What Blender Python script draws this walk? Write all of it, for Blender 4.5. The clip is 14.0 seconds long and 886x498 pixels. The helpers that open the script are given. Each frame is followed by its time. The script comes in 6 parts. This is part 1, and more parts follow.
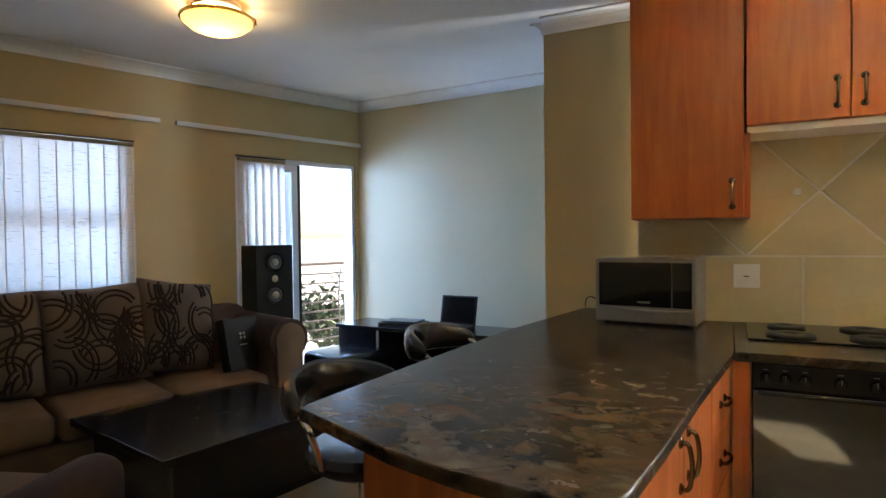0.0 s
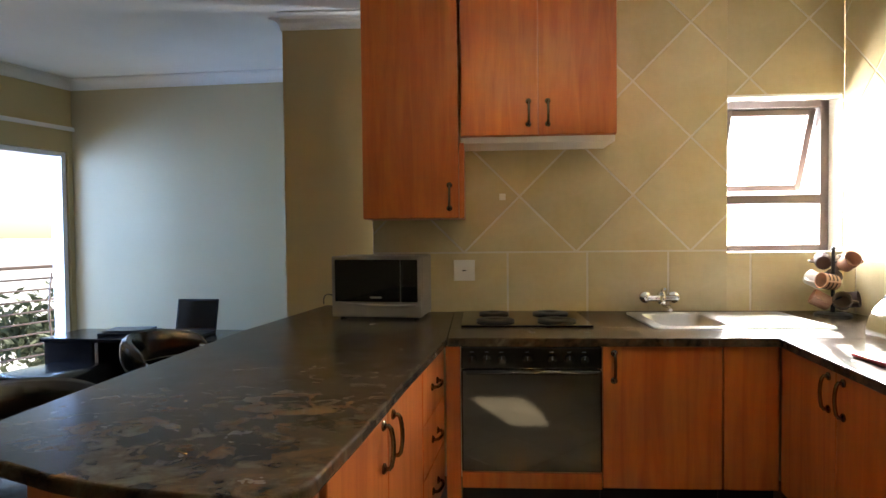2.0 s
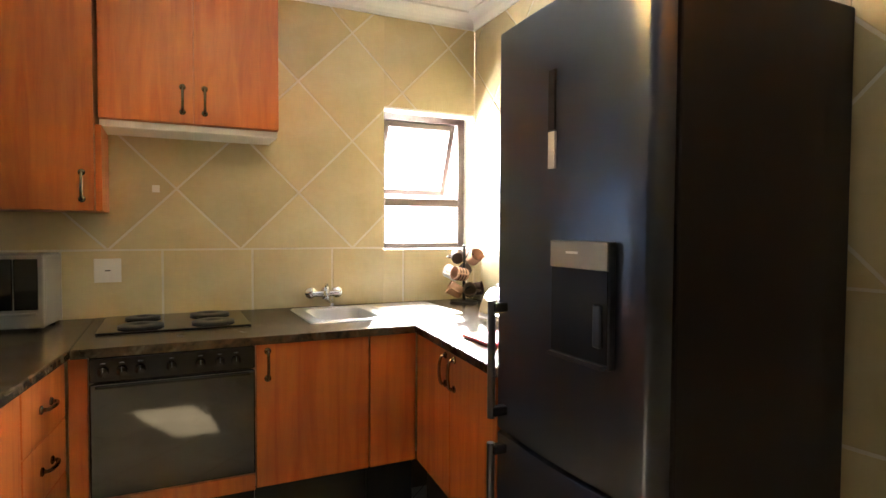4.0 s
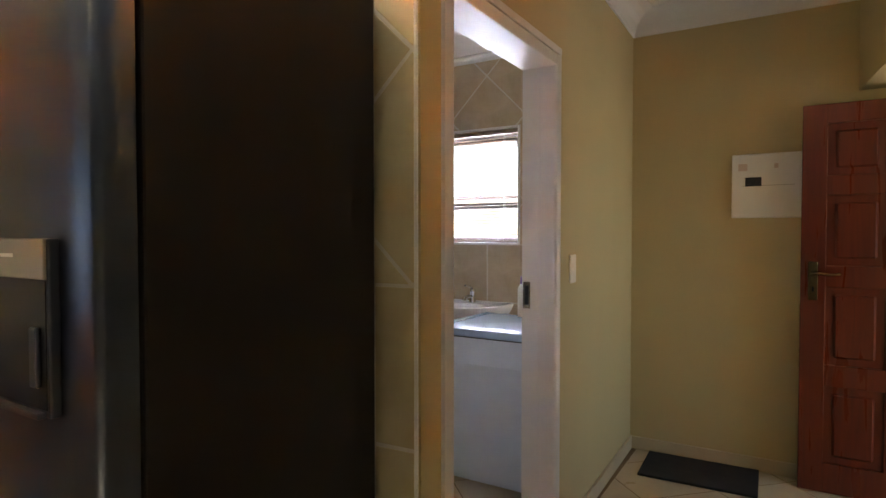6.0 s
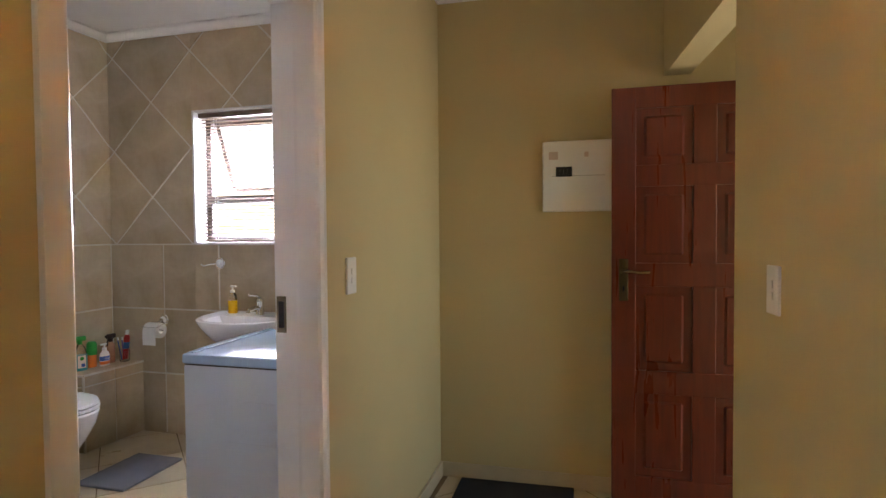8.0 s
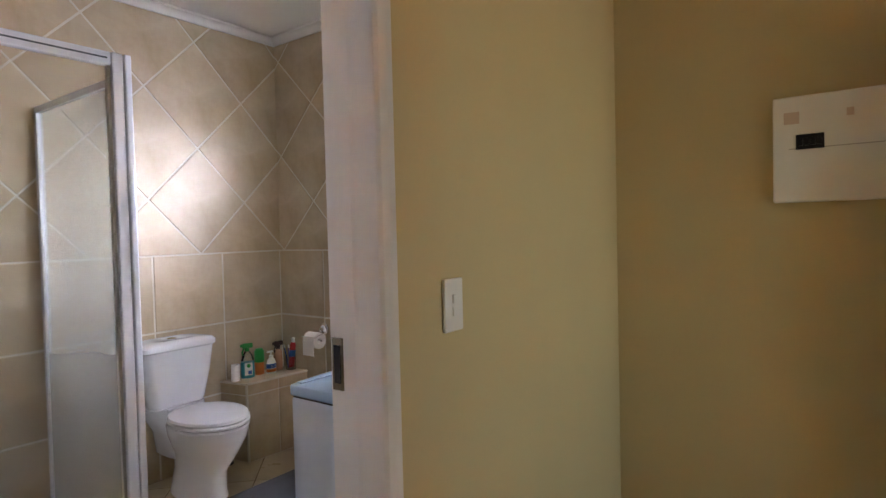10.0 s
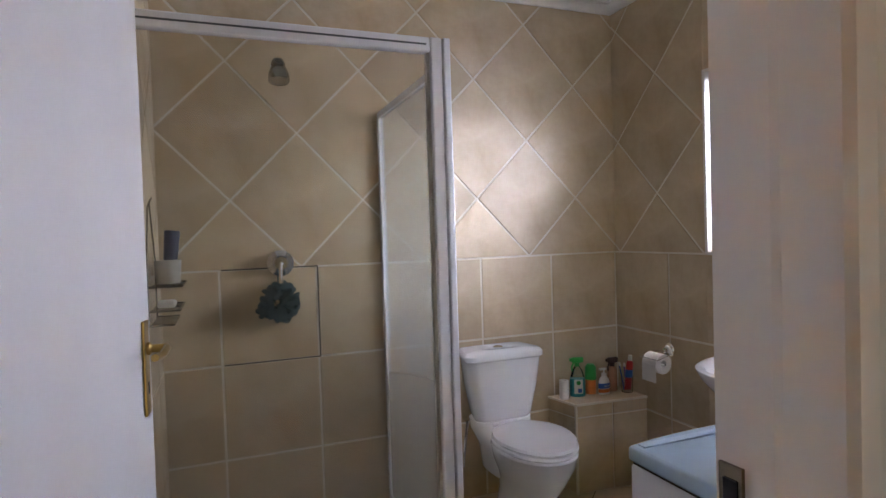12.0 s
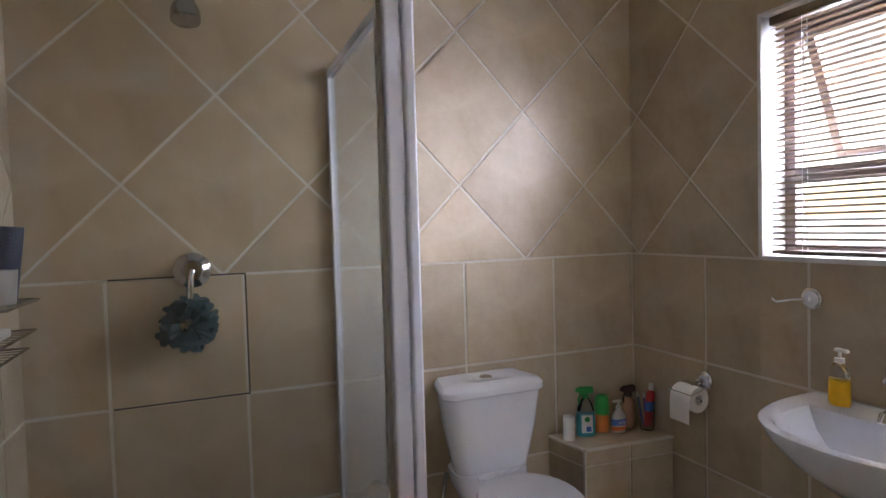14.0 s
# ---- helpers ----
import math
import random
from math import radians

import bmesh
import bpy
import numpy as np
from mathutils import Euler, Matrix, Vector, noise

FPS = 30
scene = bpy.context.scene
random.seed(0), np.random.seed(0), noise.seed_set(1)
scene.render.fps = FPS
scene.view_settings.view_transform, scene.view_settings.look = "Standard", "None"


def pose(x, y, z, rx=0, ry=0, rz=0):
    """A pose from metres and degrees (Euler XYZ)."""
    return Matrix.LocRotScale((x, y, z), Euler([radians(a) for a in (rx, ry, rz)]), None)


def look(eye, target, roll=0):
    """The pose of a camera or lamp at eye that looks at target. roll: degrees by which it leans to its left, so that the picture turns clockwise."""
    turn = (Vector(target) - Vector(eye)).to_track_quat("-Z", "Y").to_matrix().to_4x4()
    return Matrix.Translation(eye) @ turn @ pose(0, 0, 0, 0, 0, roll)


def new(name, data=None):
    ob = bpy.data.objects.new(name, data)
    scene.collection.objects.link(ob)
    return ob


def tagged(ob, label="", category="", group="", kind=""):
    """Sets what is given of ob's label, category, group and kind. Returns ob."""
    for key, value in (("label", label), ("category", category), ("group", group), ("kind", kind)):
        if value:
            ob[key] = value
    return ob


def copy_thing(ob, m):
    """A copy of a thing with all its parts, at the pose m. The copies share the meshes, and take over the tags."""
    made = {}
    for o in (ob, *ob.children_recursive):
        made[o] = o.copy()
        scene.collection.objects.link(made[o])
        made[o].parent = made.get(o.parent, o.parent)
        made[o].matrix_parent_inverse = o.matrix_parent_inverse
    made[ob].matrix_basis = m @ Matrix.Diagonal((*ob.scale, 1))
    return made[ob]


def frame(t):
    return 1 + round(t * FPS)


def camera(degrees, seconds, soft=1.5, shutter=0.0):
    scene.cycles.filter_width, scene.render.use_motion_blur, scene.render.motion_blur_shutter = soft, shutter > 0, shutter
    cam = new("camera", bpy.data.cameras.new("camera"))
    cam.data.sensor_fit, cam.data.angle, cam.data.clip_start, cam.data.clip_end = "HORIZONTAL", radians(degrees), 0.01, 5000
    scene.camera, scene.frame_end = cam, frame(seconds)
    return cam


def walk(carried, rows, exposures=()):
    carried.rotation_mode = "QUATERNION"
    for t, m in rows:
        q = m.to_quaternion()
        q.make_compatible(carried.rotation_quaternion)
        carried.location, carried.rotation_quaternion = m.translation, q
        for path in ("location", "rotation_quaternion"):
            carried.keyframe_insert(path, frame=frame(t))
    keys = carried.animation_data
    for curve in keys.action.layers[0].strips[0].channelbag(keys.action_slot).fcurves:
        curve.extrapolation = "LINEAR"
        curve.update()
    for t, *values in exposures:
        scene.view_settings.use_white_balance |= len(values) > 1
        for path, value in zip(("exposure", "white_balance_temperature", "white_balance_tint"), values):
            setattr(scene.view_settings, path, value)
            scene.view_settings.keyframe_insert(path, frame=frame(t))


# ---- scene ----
cam = camera(75.2, 14.0)
EXPOSURES = [(0, 2.58), (1.0, 2.6), (2.2, 2.35), (4.5, 2.95), (6.2, 3.0), (7.2, 3.25), (9.3, 3.15), (10.5, 3.0), (11.5, 2.8), (12.5, 2.5), (14.0, 2.35)]
PATH = [
    (0, (-0.231, -0.183, 1.361), (-1.127, 1.605, 1.319), -0.7),
    (0.5, (-0.213, -0.183, 1.362), (-0.917, 1.688, 1.315), -0.7),
    (1, (-0.185, -0.181, 1.368), (-0.697, 1.752, 1.312), -0.8),
    (1.5, (-0.153, -0.177, 1.377), (-0.485, 1.795, 1.31), -0.8),
    (2, (-0.096, -0.169, 1.356), (-0.213, 1.827, 1.302), -0.6),
    (2.2, (-0.08, -0.165, 1.369), (-0.1, 1.833, 1.305), -0.6),
    (4.3, (0.158, -0.207, 1.358), (1.17, 1.517, 1.298), 0.4),
    (4.5, (0.206, -0.206, 1.353), (1.316, 1.457, 1.3), 0.4),
    (5, (0.305, -0.21, 1.354), (1.64, 1.278, 1.298), 0.3),
    (5.5, (0.409, -0.247, 1.358), (1.94, 1.039, 1.301), 0.3),
    (6, (0.534, -0.232, 1.342), (2.238, 0.813, 1.29), 0.0),
    (6.5, (0.662, -0.208, 1.347), (2.492, 0.597, 1.293), -0.2),
    (7, (0.785, -0.21, 1.339), (2.698, 0.371, 1.282), -0.3),
    (7.2, (0.868, -0.215, 1.335), (2.797, 0.31, 1.275), -0.4),
    (9.3, (1.706, -0.223, 1.342), (3.545, 0.561, 1.278), -1.3),
    (9.5, (1.776, -0.211, 1.347), (3.559, 0.692, 1.285), -1.3),
    (10, (1.907, -0.179, 1.36), (3.515, 1.009, 1.302), -1.4),
    (10.5, (1.984, -0.104, 1.365), (3.373, 1.335, 1.311), -1.7),
    (11, (2.091, 0.022, 1.367), (3.214, 1.677, 1.322), -2.0),
    (11.5, (2.181, 0.154, 1.377), (3.056, 1.952, 1.338), -2.0),
    (12, (2.24, 0.258, 1.398), (2.96, 2.123, 1.347), -1.8),
    (12.5, (2.331, 0.383, 1.419), (3.01, 2.262, 1.352), -1.7),
    (13, (2.402, 0.53, 1.418), (3.091, 2.407, 1.351), -1.7),
    (13.5, (2.485, 0.676, 1.406), (3.191, 2.545, 1.337), -1.7),
    (14, (2.555, 0.863, 1.412), (3.304, 2.716, 1.336), -1.6),
]
walk(cam, [(t, look(eye, target, roll)) for t, eye, target, roll in PATH], EXPOSURES)


# ---- light ----
world = bpy.data.worlds.new("world")
scene.world = world
world.use_nodes = True
wn = world.node_tree.nodes
sky = wn.new("ShaderNodeTexSky")
sky.sky_type, sky.sun_disc = "NISHITA", False
SUN_ELEV, SUN_AZ = 28.5, 24.0
sky.sun_elevation, sky.sun_rotation = radians(SUN_ELEV), radians(SUN_AZ)
wn["Background"].inputs["Strength"].default_value = 0.06
world.node_tree.links.new(sky.outputs[0], wn["Background"].inputs["Color"])


def lamp(name, kind, energy, m, color=(1, 1, 1), **more):
    d = bpy.data.lights.new(name, kind)
    d.energy, d.color = energy, color
    for k, v in more.items():
        if k == "size": d.size = v
        if k == "size_y": d.shape, d.size_y = "RECTANGLE", v
        if k == "angle": d.angle = v
        if k == "radius": d.shadow_soft_size = v
    ob = new(name, d)
    ob.matrix_world = m
    return ob


def facing(eye, way):
    return look(eye, Vector(eye) + Vector(way))


sd = Vector((math.sin(radians(SUN_AZ)) * math.cos(radians(SUN_ELEV)), math.cos(radians(SUN_AZ)) * math.cos(radians(SUN_ELEV)), math.sin(radians(SUN_ELEV))))
lamp("sun", "SUN", 5.0, look(sd * 20, (0, 0, 0)), (1, 0.94, 0.85), angle=radians(0.5))
lamp("kitchen_window_light", "AREA", 85, facing((1.60, 3.55, 1.80), (-0.12, -1, -0.15)), (0.95, 0.96, 1.0), size=0.9, size_y=1.1)
lamp("bathroom_window_light", "AREA", 115, facing((5.0, 1.92, 2.1), (-1, 0, -0.3)), (0.72, 0.76, 1.0), size=1.9, size_y=1.7)
lamp("bathroom_side_sky_light", "AREA", 310, facing((5.15, 0.85, 2.75), (-0.75, 1.05, -0.9)), (0.72, 0.76, 1.0), size=2.1, size_y=1.7)
lamp("balcony_door_light", "AREA", 105, facing((-5.83, 3.96, 1.5), (1.076, 0.058, -0.05)), (0.31, 0.54, 1.0), size=2.0, size_y=1.9)
lamp("entrance_light", "AREA", 0.3, facing((3.63, -1.75, 1.4), (0, 1, -0.05)), (1.0, 0.70, 0.45), size=1.1, size_y=2.0)
lamp("ceiling_bulb", "POINT", 2.1, pose(-2.81, 2.17, 2.575), (1.0, 0.72, 0.36), radius=0.035)
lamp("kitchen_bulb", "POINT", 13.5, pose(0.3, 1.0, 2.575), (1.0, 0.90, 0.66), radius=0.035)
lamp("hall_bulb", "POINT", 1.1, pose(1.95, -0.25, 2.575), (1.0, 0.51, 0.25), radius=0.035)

# ---- materials ----


def mat(name, color, rough=0.5, metal=0.0, var=0.08, scale=6.0, fine=60.0, bump=0.05, color2=None, island=False, coat=0.0, spec=None):
    m = bpy.data.materials.new(name)
    m.use_nodes = True
    nt = m.node_tree
    n, l = nt.nodes, nt.links
    b = n["Principled BSDF"]
    b.inputs["Roughness"].default_value, b.inputs["Metallic"].default_value = rough, metal
    if coat: b.inputs["Coat Weight"].default_value, b.inputs["Coat Roughness"].default_value = coat, 0.08
    if spec is not None: b.inputs["Specular IOR Level"].default_value = spec
    tc = n.new("ShaderNodeTexCoord")
    big, small = n.new("ShaderNodeTexNoise"), n.new("ShaderNodeTexNoise")
    big.inputs["Scale"].default_value, small.inputs["Scale"].default_value = scale, fine
    big.inputs["Detail"].default_value = 5
    for t in (big, small): l.new(tc.outputs["Object"], t.inputs["Vector"])
    ramp = n.new("ShaderNodeMix")
    ramp.data_type = "RGBA"
    c2 = color2 or tuple(c * (1 - var * 2.2) for c in color)
    ramp.inputs[6].default_value, ramp.inputs[7].default_value = (*color, 1), (*c2, 1)
    add = n.new("ShaderNodeMath")
    add.operation = "MULTIPLY_ADD"
    l.new(small.outputs["Fac"], add.inputs[0])
    add.inputs[1].default_value = 0.2
    l.new(big.outputs["Fac"], add.inputs[2])
    mr = n.new("ShaderNodeMapRange")
    mr.inputs["From Min"].default_value, mr.inputs["From Max"].default_value = 0.42, 0.9
    l.new(add.outputs[0], mr.inputs["Value"])
    l.new(mr.outputs[0], ramp.inputs[0])
    out = ramp.outputs[2]
    if island:
        oi = n.new("ShaderNodeObjectInfo")
        hs = n.new("ShaderNodeHueSaturation")
        v = n.new("ShaderNodeMapRange")
        v.inputs["To Min"].default_value, v.inputs["To Max"].default_value = 0.9, 1.07
        l.new(oi.outputs["Random"], v.inputs["Value"])
        l.new(v.outputs[0], hs.inputs["Value"])
        l.new(out, hs.inputs["Color"])
        out = hs.outputs[0]
    l.new(out, b.inputs["Base Color"])
    rr = n.new("ShaderNodeMapRange")
    rr.inputs["To Min"].default_value, rr.inputs["To Max"].default_value = max(0.02, rough * 0.85), min(1, rough * 1.2)
    l.new(big.outputs["Fac"], rr.inputs["Value"])
    l.new(rr.outputs[0], b.inputs["Roughness"])
    if bump:
        bp = n.new("ShaderNodeBump")
        bp.inputs["Strength"].default_value, bp.inputs["Distance"].default_value = bump, 0.01
        l.new(add.outputs[0], bp.inputs["Height"])
        l.new(bp.outputs[0], b.inputs["Normal"])
    return m


def wood(name, c1, c2, rough=0.35, stretch=(9, 9, 0.7), coat=0.0):
    m = mat(name, c1, rough, var=0.1, coat=coat, bump=0.02)
    n, l = m.node_tree.nodes, m.node_tree.links
    tc = next(x for x in n if x.type == "TEX_COORD")
    mp = n.new("ShaderNodeMapping")
    mp.inputs["Scale"].default_value = stretch
    l.new(tc.outputs["Object"], mp.inputs["Vector"])
    for t in [x for x in n if x.type == "TEX_NOISE"]:
        t.inputs["Scale"].default_value = 2.2 if t.inputs["Scale"].default_value < 20 else 12
        t.inputs["Distortion"].default_value = 1.2
        l.new(mp.outputs[0], t.inputs["Vector"])
    x = next(x for x in n if x.type == "MIX")
    x.inputs[7].default_value = (*c2, 1)
    return m


def glass(name, tint=(1, 1, 1), rough=0.0, alpha=0.1):
    m = bpy.data.materials.new(name)
    m.use_nodes = True
    n, l = m.node_tree.nodes, m.node_tree.links
    b = n["Principled BSDF"]
    b.inputs["Base Color"].default_value = (*tint, 1)
    b.inputs["Roughness"].default_value = rough
    b.inputs["Transmission Weight"].default_value = 1.0
    b.inputs["IOR"].default_value = 1.45
    return m


def thin_glass(name, tint=(1, 1, 1), haze=0.0, foot_haze=0.0, reach=1.3):
    """A thin pane: clear, with a mirror gloss that grows towards grazing. haze: a share of scattering; foot_haze: more
    of it at the foot, fading out up to reach.
    """
    m = bpy.data.materials.new(name)
    m.use_nodes = True
    n, l = m.node_tree.nodes, m.node_tree.links
    n.remove(n["Principled BSDF"])
    tr, gl, df, tl, fr = n.new("ShaderNodeBsdfTransparent"), n.new("ShaderNodeBsdfGlossy"), n.new("ShaderNodeBsdfDiffuse"), n.new("ShaderNodeBsdfTranslucent"), n.new("ShaderNodeLayerWeight")
    tr.inputs["Color"].default_value = (*tint, 1)
    gl.inputs["Roughness"].default_value = 0.02
    df.inputs["Color"].default_value = tl.inputs["Color"].default_value = (0.78, 0.80, 0.78, 1)
    pw, gs = n.new("ShaderNodeMath"), n.new("ShaderNodeMath")
    pw.operation, gs.operation = "POWER", "MULTIPLY_ADD"
    pw.inputs[1].default_value, gs.inputs[1].default_value, gs.inputs[2].default_value = 5.0, 0.9, 0.025
    l.new(fr.outputs["Facing"], pw.inputs[0])
    l.new(pw.outputs[0], gs.inputs[0])
    sc, a, b2 = n.new("ShaderNodeMixShader"), n.new("ShaderNodeMixShader"), n.new("ShaderNodeMixShader")
    tc, nz, sp = n.new("ShaderNodeTexCoord"), n.new("ShaderNodeTexNoise"), n.new("ShaderNodeSeparateXYZ")
    nz.inputs["Scale"].default_value, nz.inputs["Detail"].default_value = 3, 4
    l.new(tc.outputs["Object"], nz.inputs["Vector"])
    l.new(tc.outputs["Object"], sp.inputs["Vector"])
    mr, up, ad = n.new("ShaderNodeMapRange"), n.new("ShaderNodeMapRange"), n.new("ShaderNodeMath")
    mr.inputs["To Min"].default_value, mr.inputs["To Max"].default_value = haze * 0.8, haze * 1.2
    l.new(nz.outputs["Fac"], mr.inputs["Value"])
    up.interpolation_type = "SMOOTHSTEP"
    up.inputs["From Min"].default_value, up.inputs["From Max"].default_value = 0.3, reach
    up.inputs["To Min"].default_value, up.inputs["To Max"].default_value = foot_haze, 0.0
    l.new(sp.outputs["Z"], up.inputs["Value"])
    l.new(mr.outputs[0], ad.inputs[0])
    l.new(up.outputs[0], ad.inputs[1])
    sc.inputs[0].default_value = 0.5
    l.new(df.outputs[0], sc.inputs[1])
    l.new(tl.outputs[0], sc.inputs[2])
    l.new(ad.outputs[0], a.inputs[0])
    l.new(tr.outputs[0], a.inputs[1])
    l.new(sc.outputs[0], a.inputs[2])
    l.new(gs.outputs[0], b2.inputs[0])
    l.new(a.outputs[0], b2.inputs[1])
    l.new(gl.outputs[0], b2.inputs[2])
    l.new(b2.outputs[0], n["Material Output"].inputs["Surface"])
    return m


def glow(name, color, strength):
    m = bpy.data.materials.new(name)
    m.use_nodes = True
    b = m.node_tree.nodes["Principled BSDF"]
    b.inputs["Base Color"].default_value = (*color, 1)
    b.inputs["Emission Color"].default_value, b.inputs["Emission Strength"].default_value = (*color, 1), strength
    return m


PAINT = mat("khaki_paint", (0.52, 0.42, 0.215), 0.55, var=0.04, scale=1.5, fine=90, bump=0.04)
# khaki again, lightened: the desk wall's daylight wash is put into this colour
PAINT_DAYLIT = mat("daylit_khaki_paint", (0.57, 0.49, 0.32), 0.55, var=0.04, scale=1.5, fine=90, bump=0.04)
FADED = mat("faded_sticker", (0.60, 0.48, 0.40), 0.6)
NAVY = mat("navy_plastic", (0.012, 0.02, 0.06), 0.35)
DULL_CHROME = mat("scaled_chrome", (0.38, 0.37, 0.35), 0.25, metal=1.0, var=0.15)
WHITE_CEIL = mat("ceiling_paint", (0.78, 0.78, 0.78), 0.7, var=0.03, scale=2, bump=0.03)
TILE_K = mat("ochre_sand_tile", (0.56, 0.47, 0.275), 0.3, var=0.12, scale=4, fine=35, bump=0.05, island=True, color2=(0.46, 0.375, 0.20))
GROUT = mat("grout", (0.66, 0.61, 0.51), 0.8, var=0.08, scale=8, fine=120)
TILE = mat("sand_tile", (0.54, 0.44, 0.305), 0.45, var=0.12, scale=5, fine=35, bump=0.05, island=True, color2=(0.385, 0.29, 0.175))
FLOOR_TILE = mat("cream_floor_tile", (0.56, 0.46, 0.30), 0.28, var=0.1, scale=4, fine=40, bump=0.03, island=True)
FLOOR_GROUT = mat("dark_floor_grout", (0.22, 0.15, 0.08), 0.8)
DARK_GROUT = mat("stained_grout", (0.08, 0.06, 0.05), 0.8)
CHERRY = wood("cherry_veneer", (0.49, 0.140, 0.027), (0.34, 0.072, 0.013), 0.36)
MAHOGANY = wood("mahogany_gloss", (0.115, 0.017, 0.004), (0.06, 0.008, 0.003), 0.28, coat=0.2)
BLACK_WOOD = wood("black_stained_wood", (0.018, 0.014, 0.016), (0.010, 0.008, 0.010), 0.25, coat=0.3)


def mottled(name, tones, rough):
    """Soft cloudy stone print: four tones laid over one another in drifting blotches."""
    m = mat(name, tones[0], rough, bump=0.012, scale=9)
    n, l = m.node_tree.nodes, m.node_tree.links
    tc = next(x for x in n if x.type == "TEX_COORD")
    mp = n.new("ShaderNodeMapping")
    mp.inputs["Scale"].default_value, mp.inputs["Rotation"].default_value = (0.9, 1.2, 1.0), (0, 0, 0.45)
    l.new(tc.outputs["Object"], mp.inputs["Vector"])
    out = None
    for k, (sc, lo, hi) in enumerate(((5.0, 0.40, 0.60), (9.0, 0.46, 0.66), (16.0, 0.48, 0.68))):
        t, r, x = n.new("ShaderNodeTexNoise"), n.new("ShaderNodeMapRange"), n.new("ShaderNodeMix")
        t.noise_dimensions = "4D"
        t.inputs["W"].default_value = 3.7 * k
        t.inputs["Scale"].default_value, t.inputs["Detail"].default_value, t.inputs["Distortion"].default_value = sc, 9, 0.7
        t.inputs["Roughness"].default_value = 0.66
        l.new(mp.outputs[0], t.inputs["Vector"])
        r.interpolation_type = "SMOOTHSTEP"
        r.inputs["From Min"].default_value, r.inputs["From Max"].default_value = lo, hi
        l.new(t.outputs["Fac"], r.inputs["Value"])
        x.data_type = "RGBA"
        l.new(r.outputs[0], x.inputs[0])
        if out is None: x.inputs[6].default_value = (*tones[0], 1)
        else: l.new(out, x.inputs[6])
        x.inputs[7].default_value = (*tones[k + 1], 1)
        out = x.outputs[2]
    l.new(out, n["Principled BSDF"].inputs["Base Color"])
    return m


GRANITE = mottled("mottled_laminate", ((0.008, 0.006, 0.005), (0.062, 0.045, 0.028), (0.105, 0.058, 0.028), (0.100, 0.086, 0.060)), 0.25)
GRANITE.node_tree.nodes["Principled BSDF"].inputs["Specular IOR Level"].default_value = 0.12
OVEN_BK = mat("black_oven_enamel", (0.008, 0.008, 0.008), 0.16, var=0.02, bump=0.0)
OVEN_GL = mat("mirror_coated_oven_glass", (0.006, 0.006, 0.006), 0.05, var=0.02, bump=0.0)
OVEN_GL.node_tree.nodes["Principled BSDF"].inputs["IOR"].default_value = 1.85
MICRO = mat("grey_silver_enamel", (0.30, 0.28, 0.25), 0.4, metal=0.3, var=0.05)
WHITE_PL = mat("white_plastic", (0.75, 0.74, 0.70), 0.4, var=0.03)
CERAMIC = mat("white_ceramic", (0.78, 0.79, 0.82), 0.08, var=0.01, bump=0.0)
# white washing machine: blue sky light is mixed into lid and enamel colours
LID_SKYLIT = mat("skylit_white_lid", (0.42, 0.60, 0.82), 0.2, var=0.02, bump=0.0, coat=0.3)
WHITE_EN = mat("skylit_white_enamel", (0.64, 0.71, 0.82), 0.14, var=0.02, bump=0.0, coat=0.4)
DOOR_W = mat("off_white_door_paint", (0.56, 0.55, 0.55), 0.4, var=0.04, scale=3, bump=0.02)
FRAME_W = mat("white_frame_paint", (0.70, 0.69, 0.68), 0.35, var=0.04, scale=3, bump=0.02)
ALU_W = mat("white_aluminium", (0.80, 0.82, 0.88), 0.22, metal=0.1, var=0.03, bump=0.01)
CHROME = mat("chrome", (0.75, 0.75, 0.76), 0.1, metal=1.0, var=0.02, bump=0.0)
STEEL = mat("brushed_steel", (0.66, 0.67, 0.68), 0.34, metal=1.0, var=0.05, fine=200, bump=0.01)
BRASS = mat("aged_brass", (0.42, 0.27, 0.08), 0.28, metal=1.0, var=0.15, bump=0.02)
PEWTER = mat("antique_pewter", (0.24, 0.20, 0.13), 0.2, metal=1.0, var=0.2)
FRIDGE = mat("graphite_steel", (0.085, 0.10, 0.13), 0.3, metal=0.85, var=0.05, scale=2, fine=150, bump=0.01)
FRIDGE_SIDE = mat("dark_brown_side", (0.015, 0.011, 0.0095), 0.42, var=0.1, scale=2, bump=0.02, spec=0.3)
BLACK_PL = mat("black_plastic", (0.009, 0.009, 0.010), 0.42, var=0.1, spec=0.3)
BLACK_GL = mat("black_oven_glass", (0.008, 0.008, 0.009), 0.05, var=0.02, bump=0.0)
GUNMETAL = mat("gunmetal", (0.10, 0.11, 0.13), 0.3, metal=0.8)
SILVER_PL = mat("silver_plastic", (0.42, 0.40, 0.36), 0.35, metal=0.3, var=0.04)
LEATHER = mat("black_leatherette", (0.016, 0.016, 0.02), 0.24, coat=0.3, var=0.1, fine=220, bump=0.12)
BEIGE_FAB = mat("beige_suede", (0.165, 0.108, 0.066), 0.9, var=0.15, scale=4, fine=300, bump=0.15)
BROWN_FAB = mat("brown_suede", (0.045, 0.022, 0.016), 0.85, var=0.15, fine=300, bump=0.15)
BLIND = mat("vertical_blind_fabric", (0.60, 0.52, 0.44), 0.8, var=0.06, scale=9, fine=150, bump=0.1)
HEADRAIL = mat("tan_headrail", (0.30, 0.24, 0.14), 0.6)


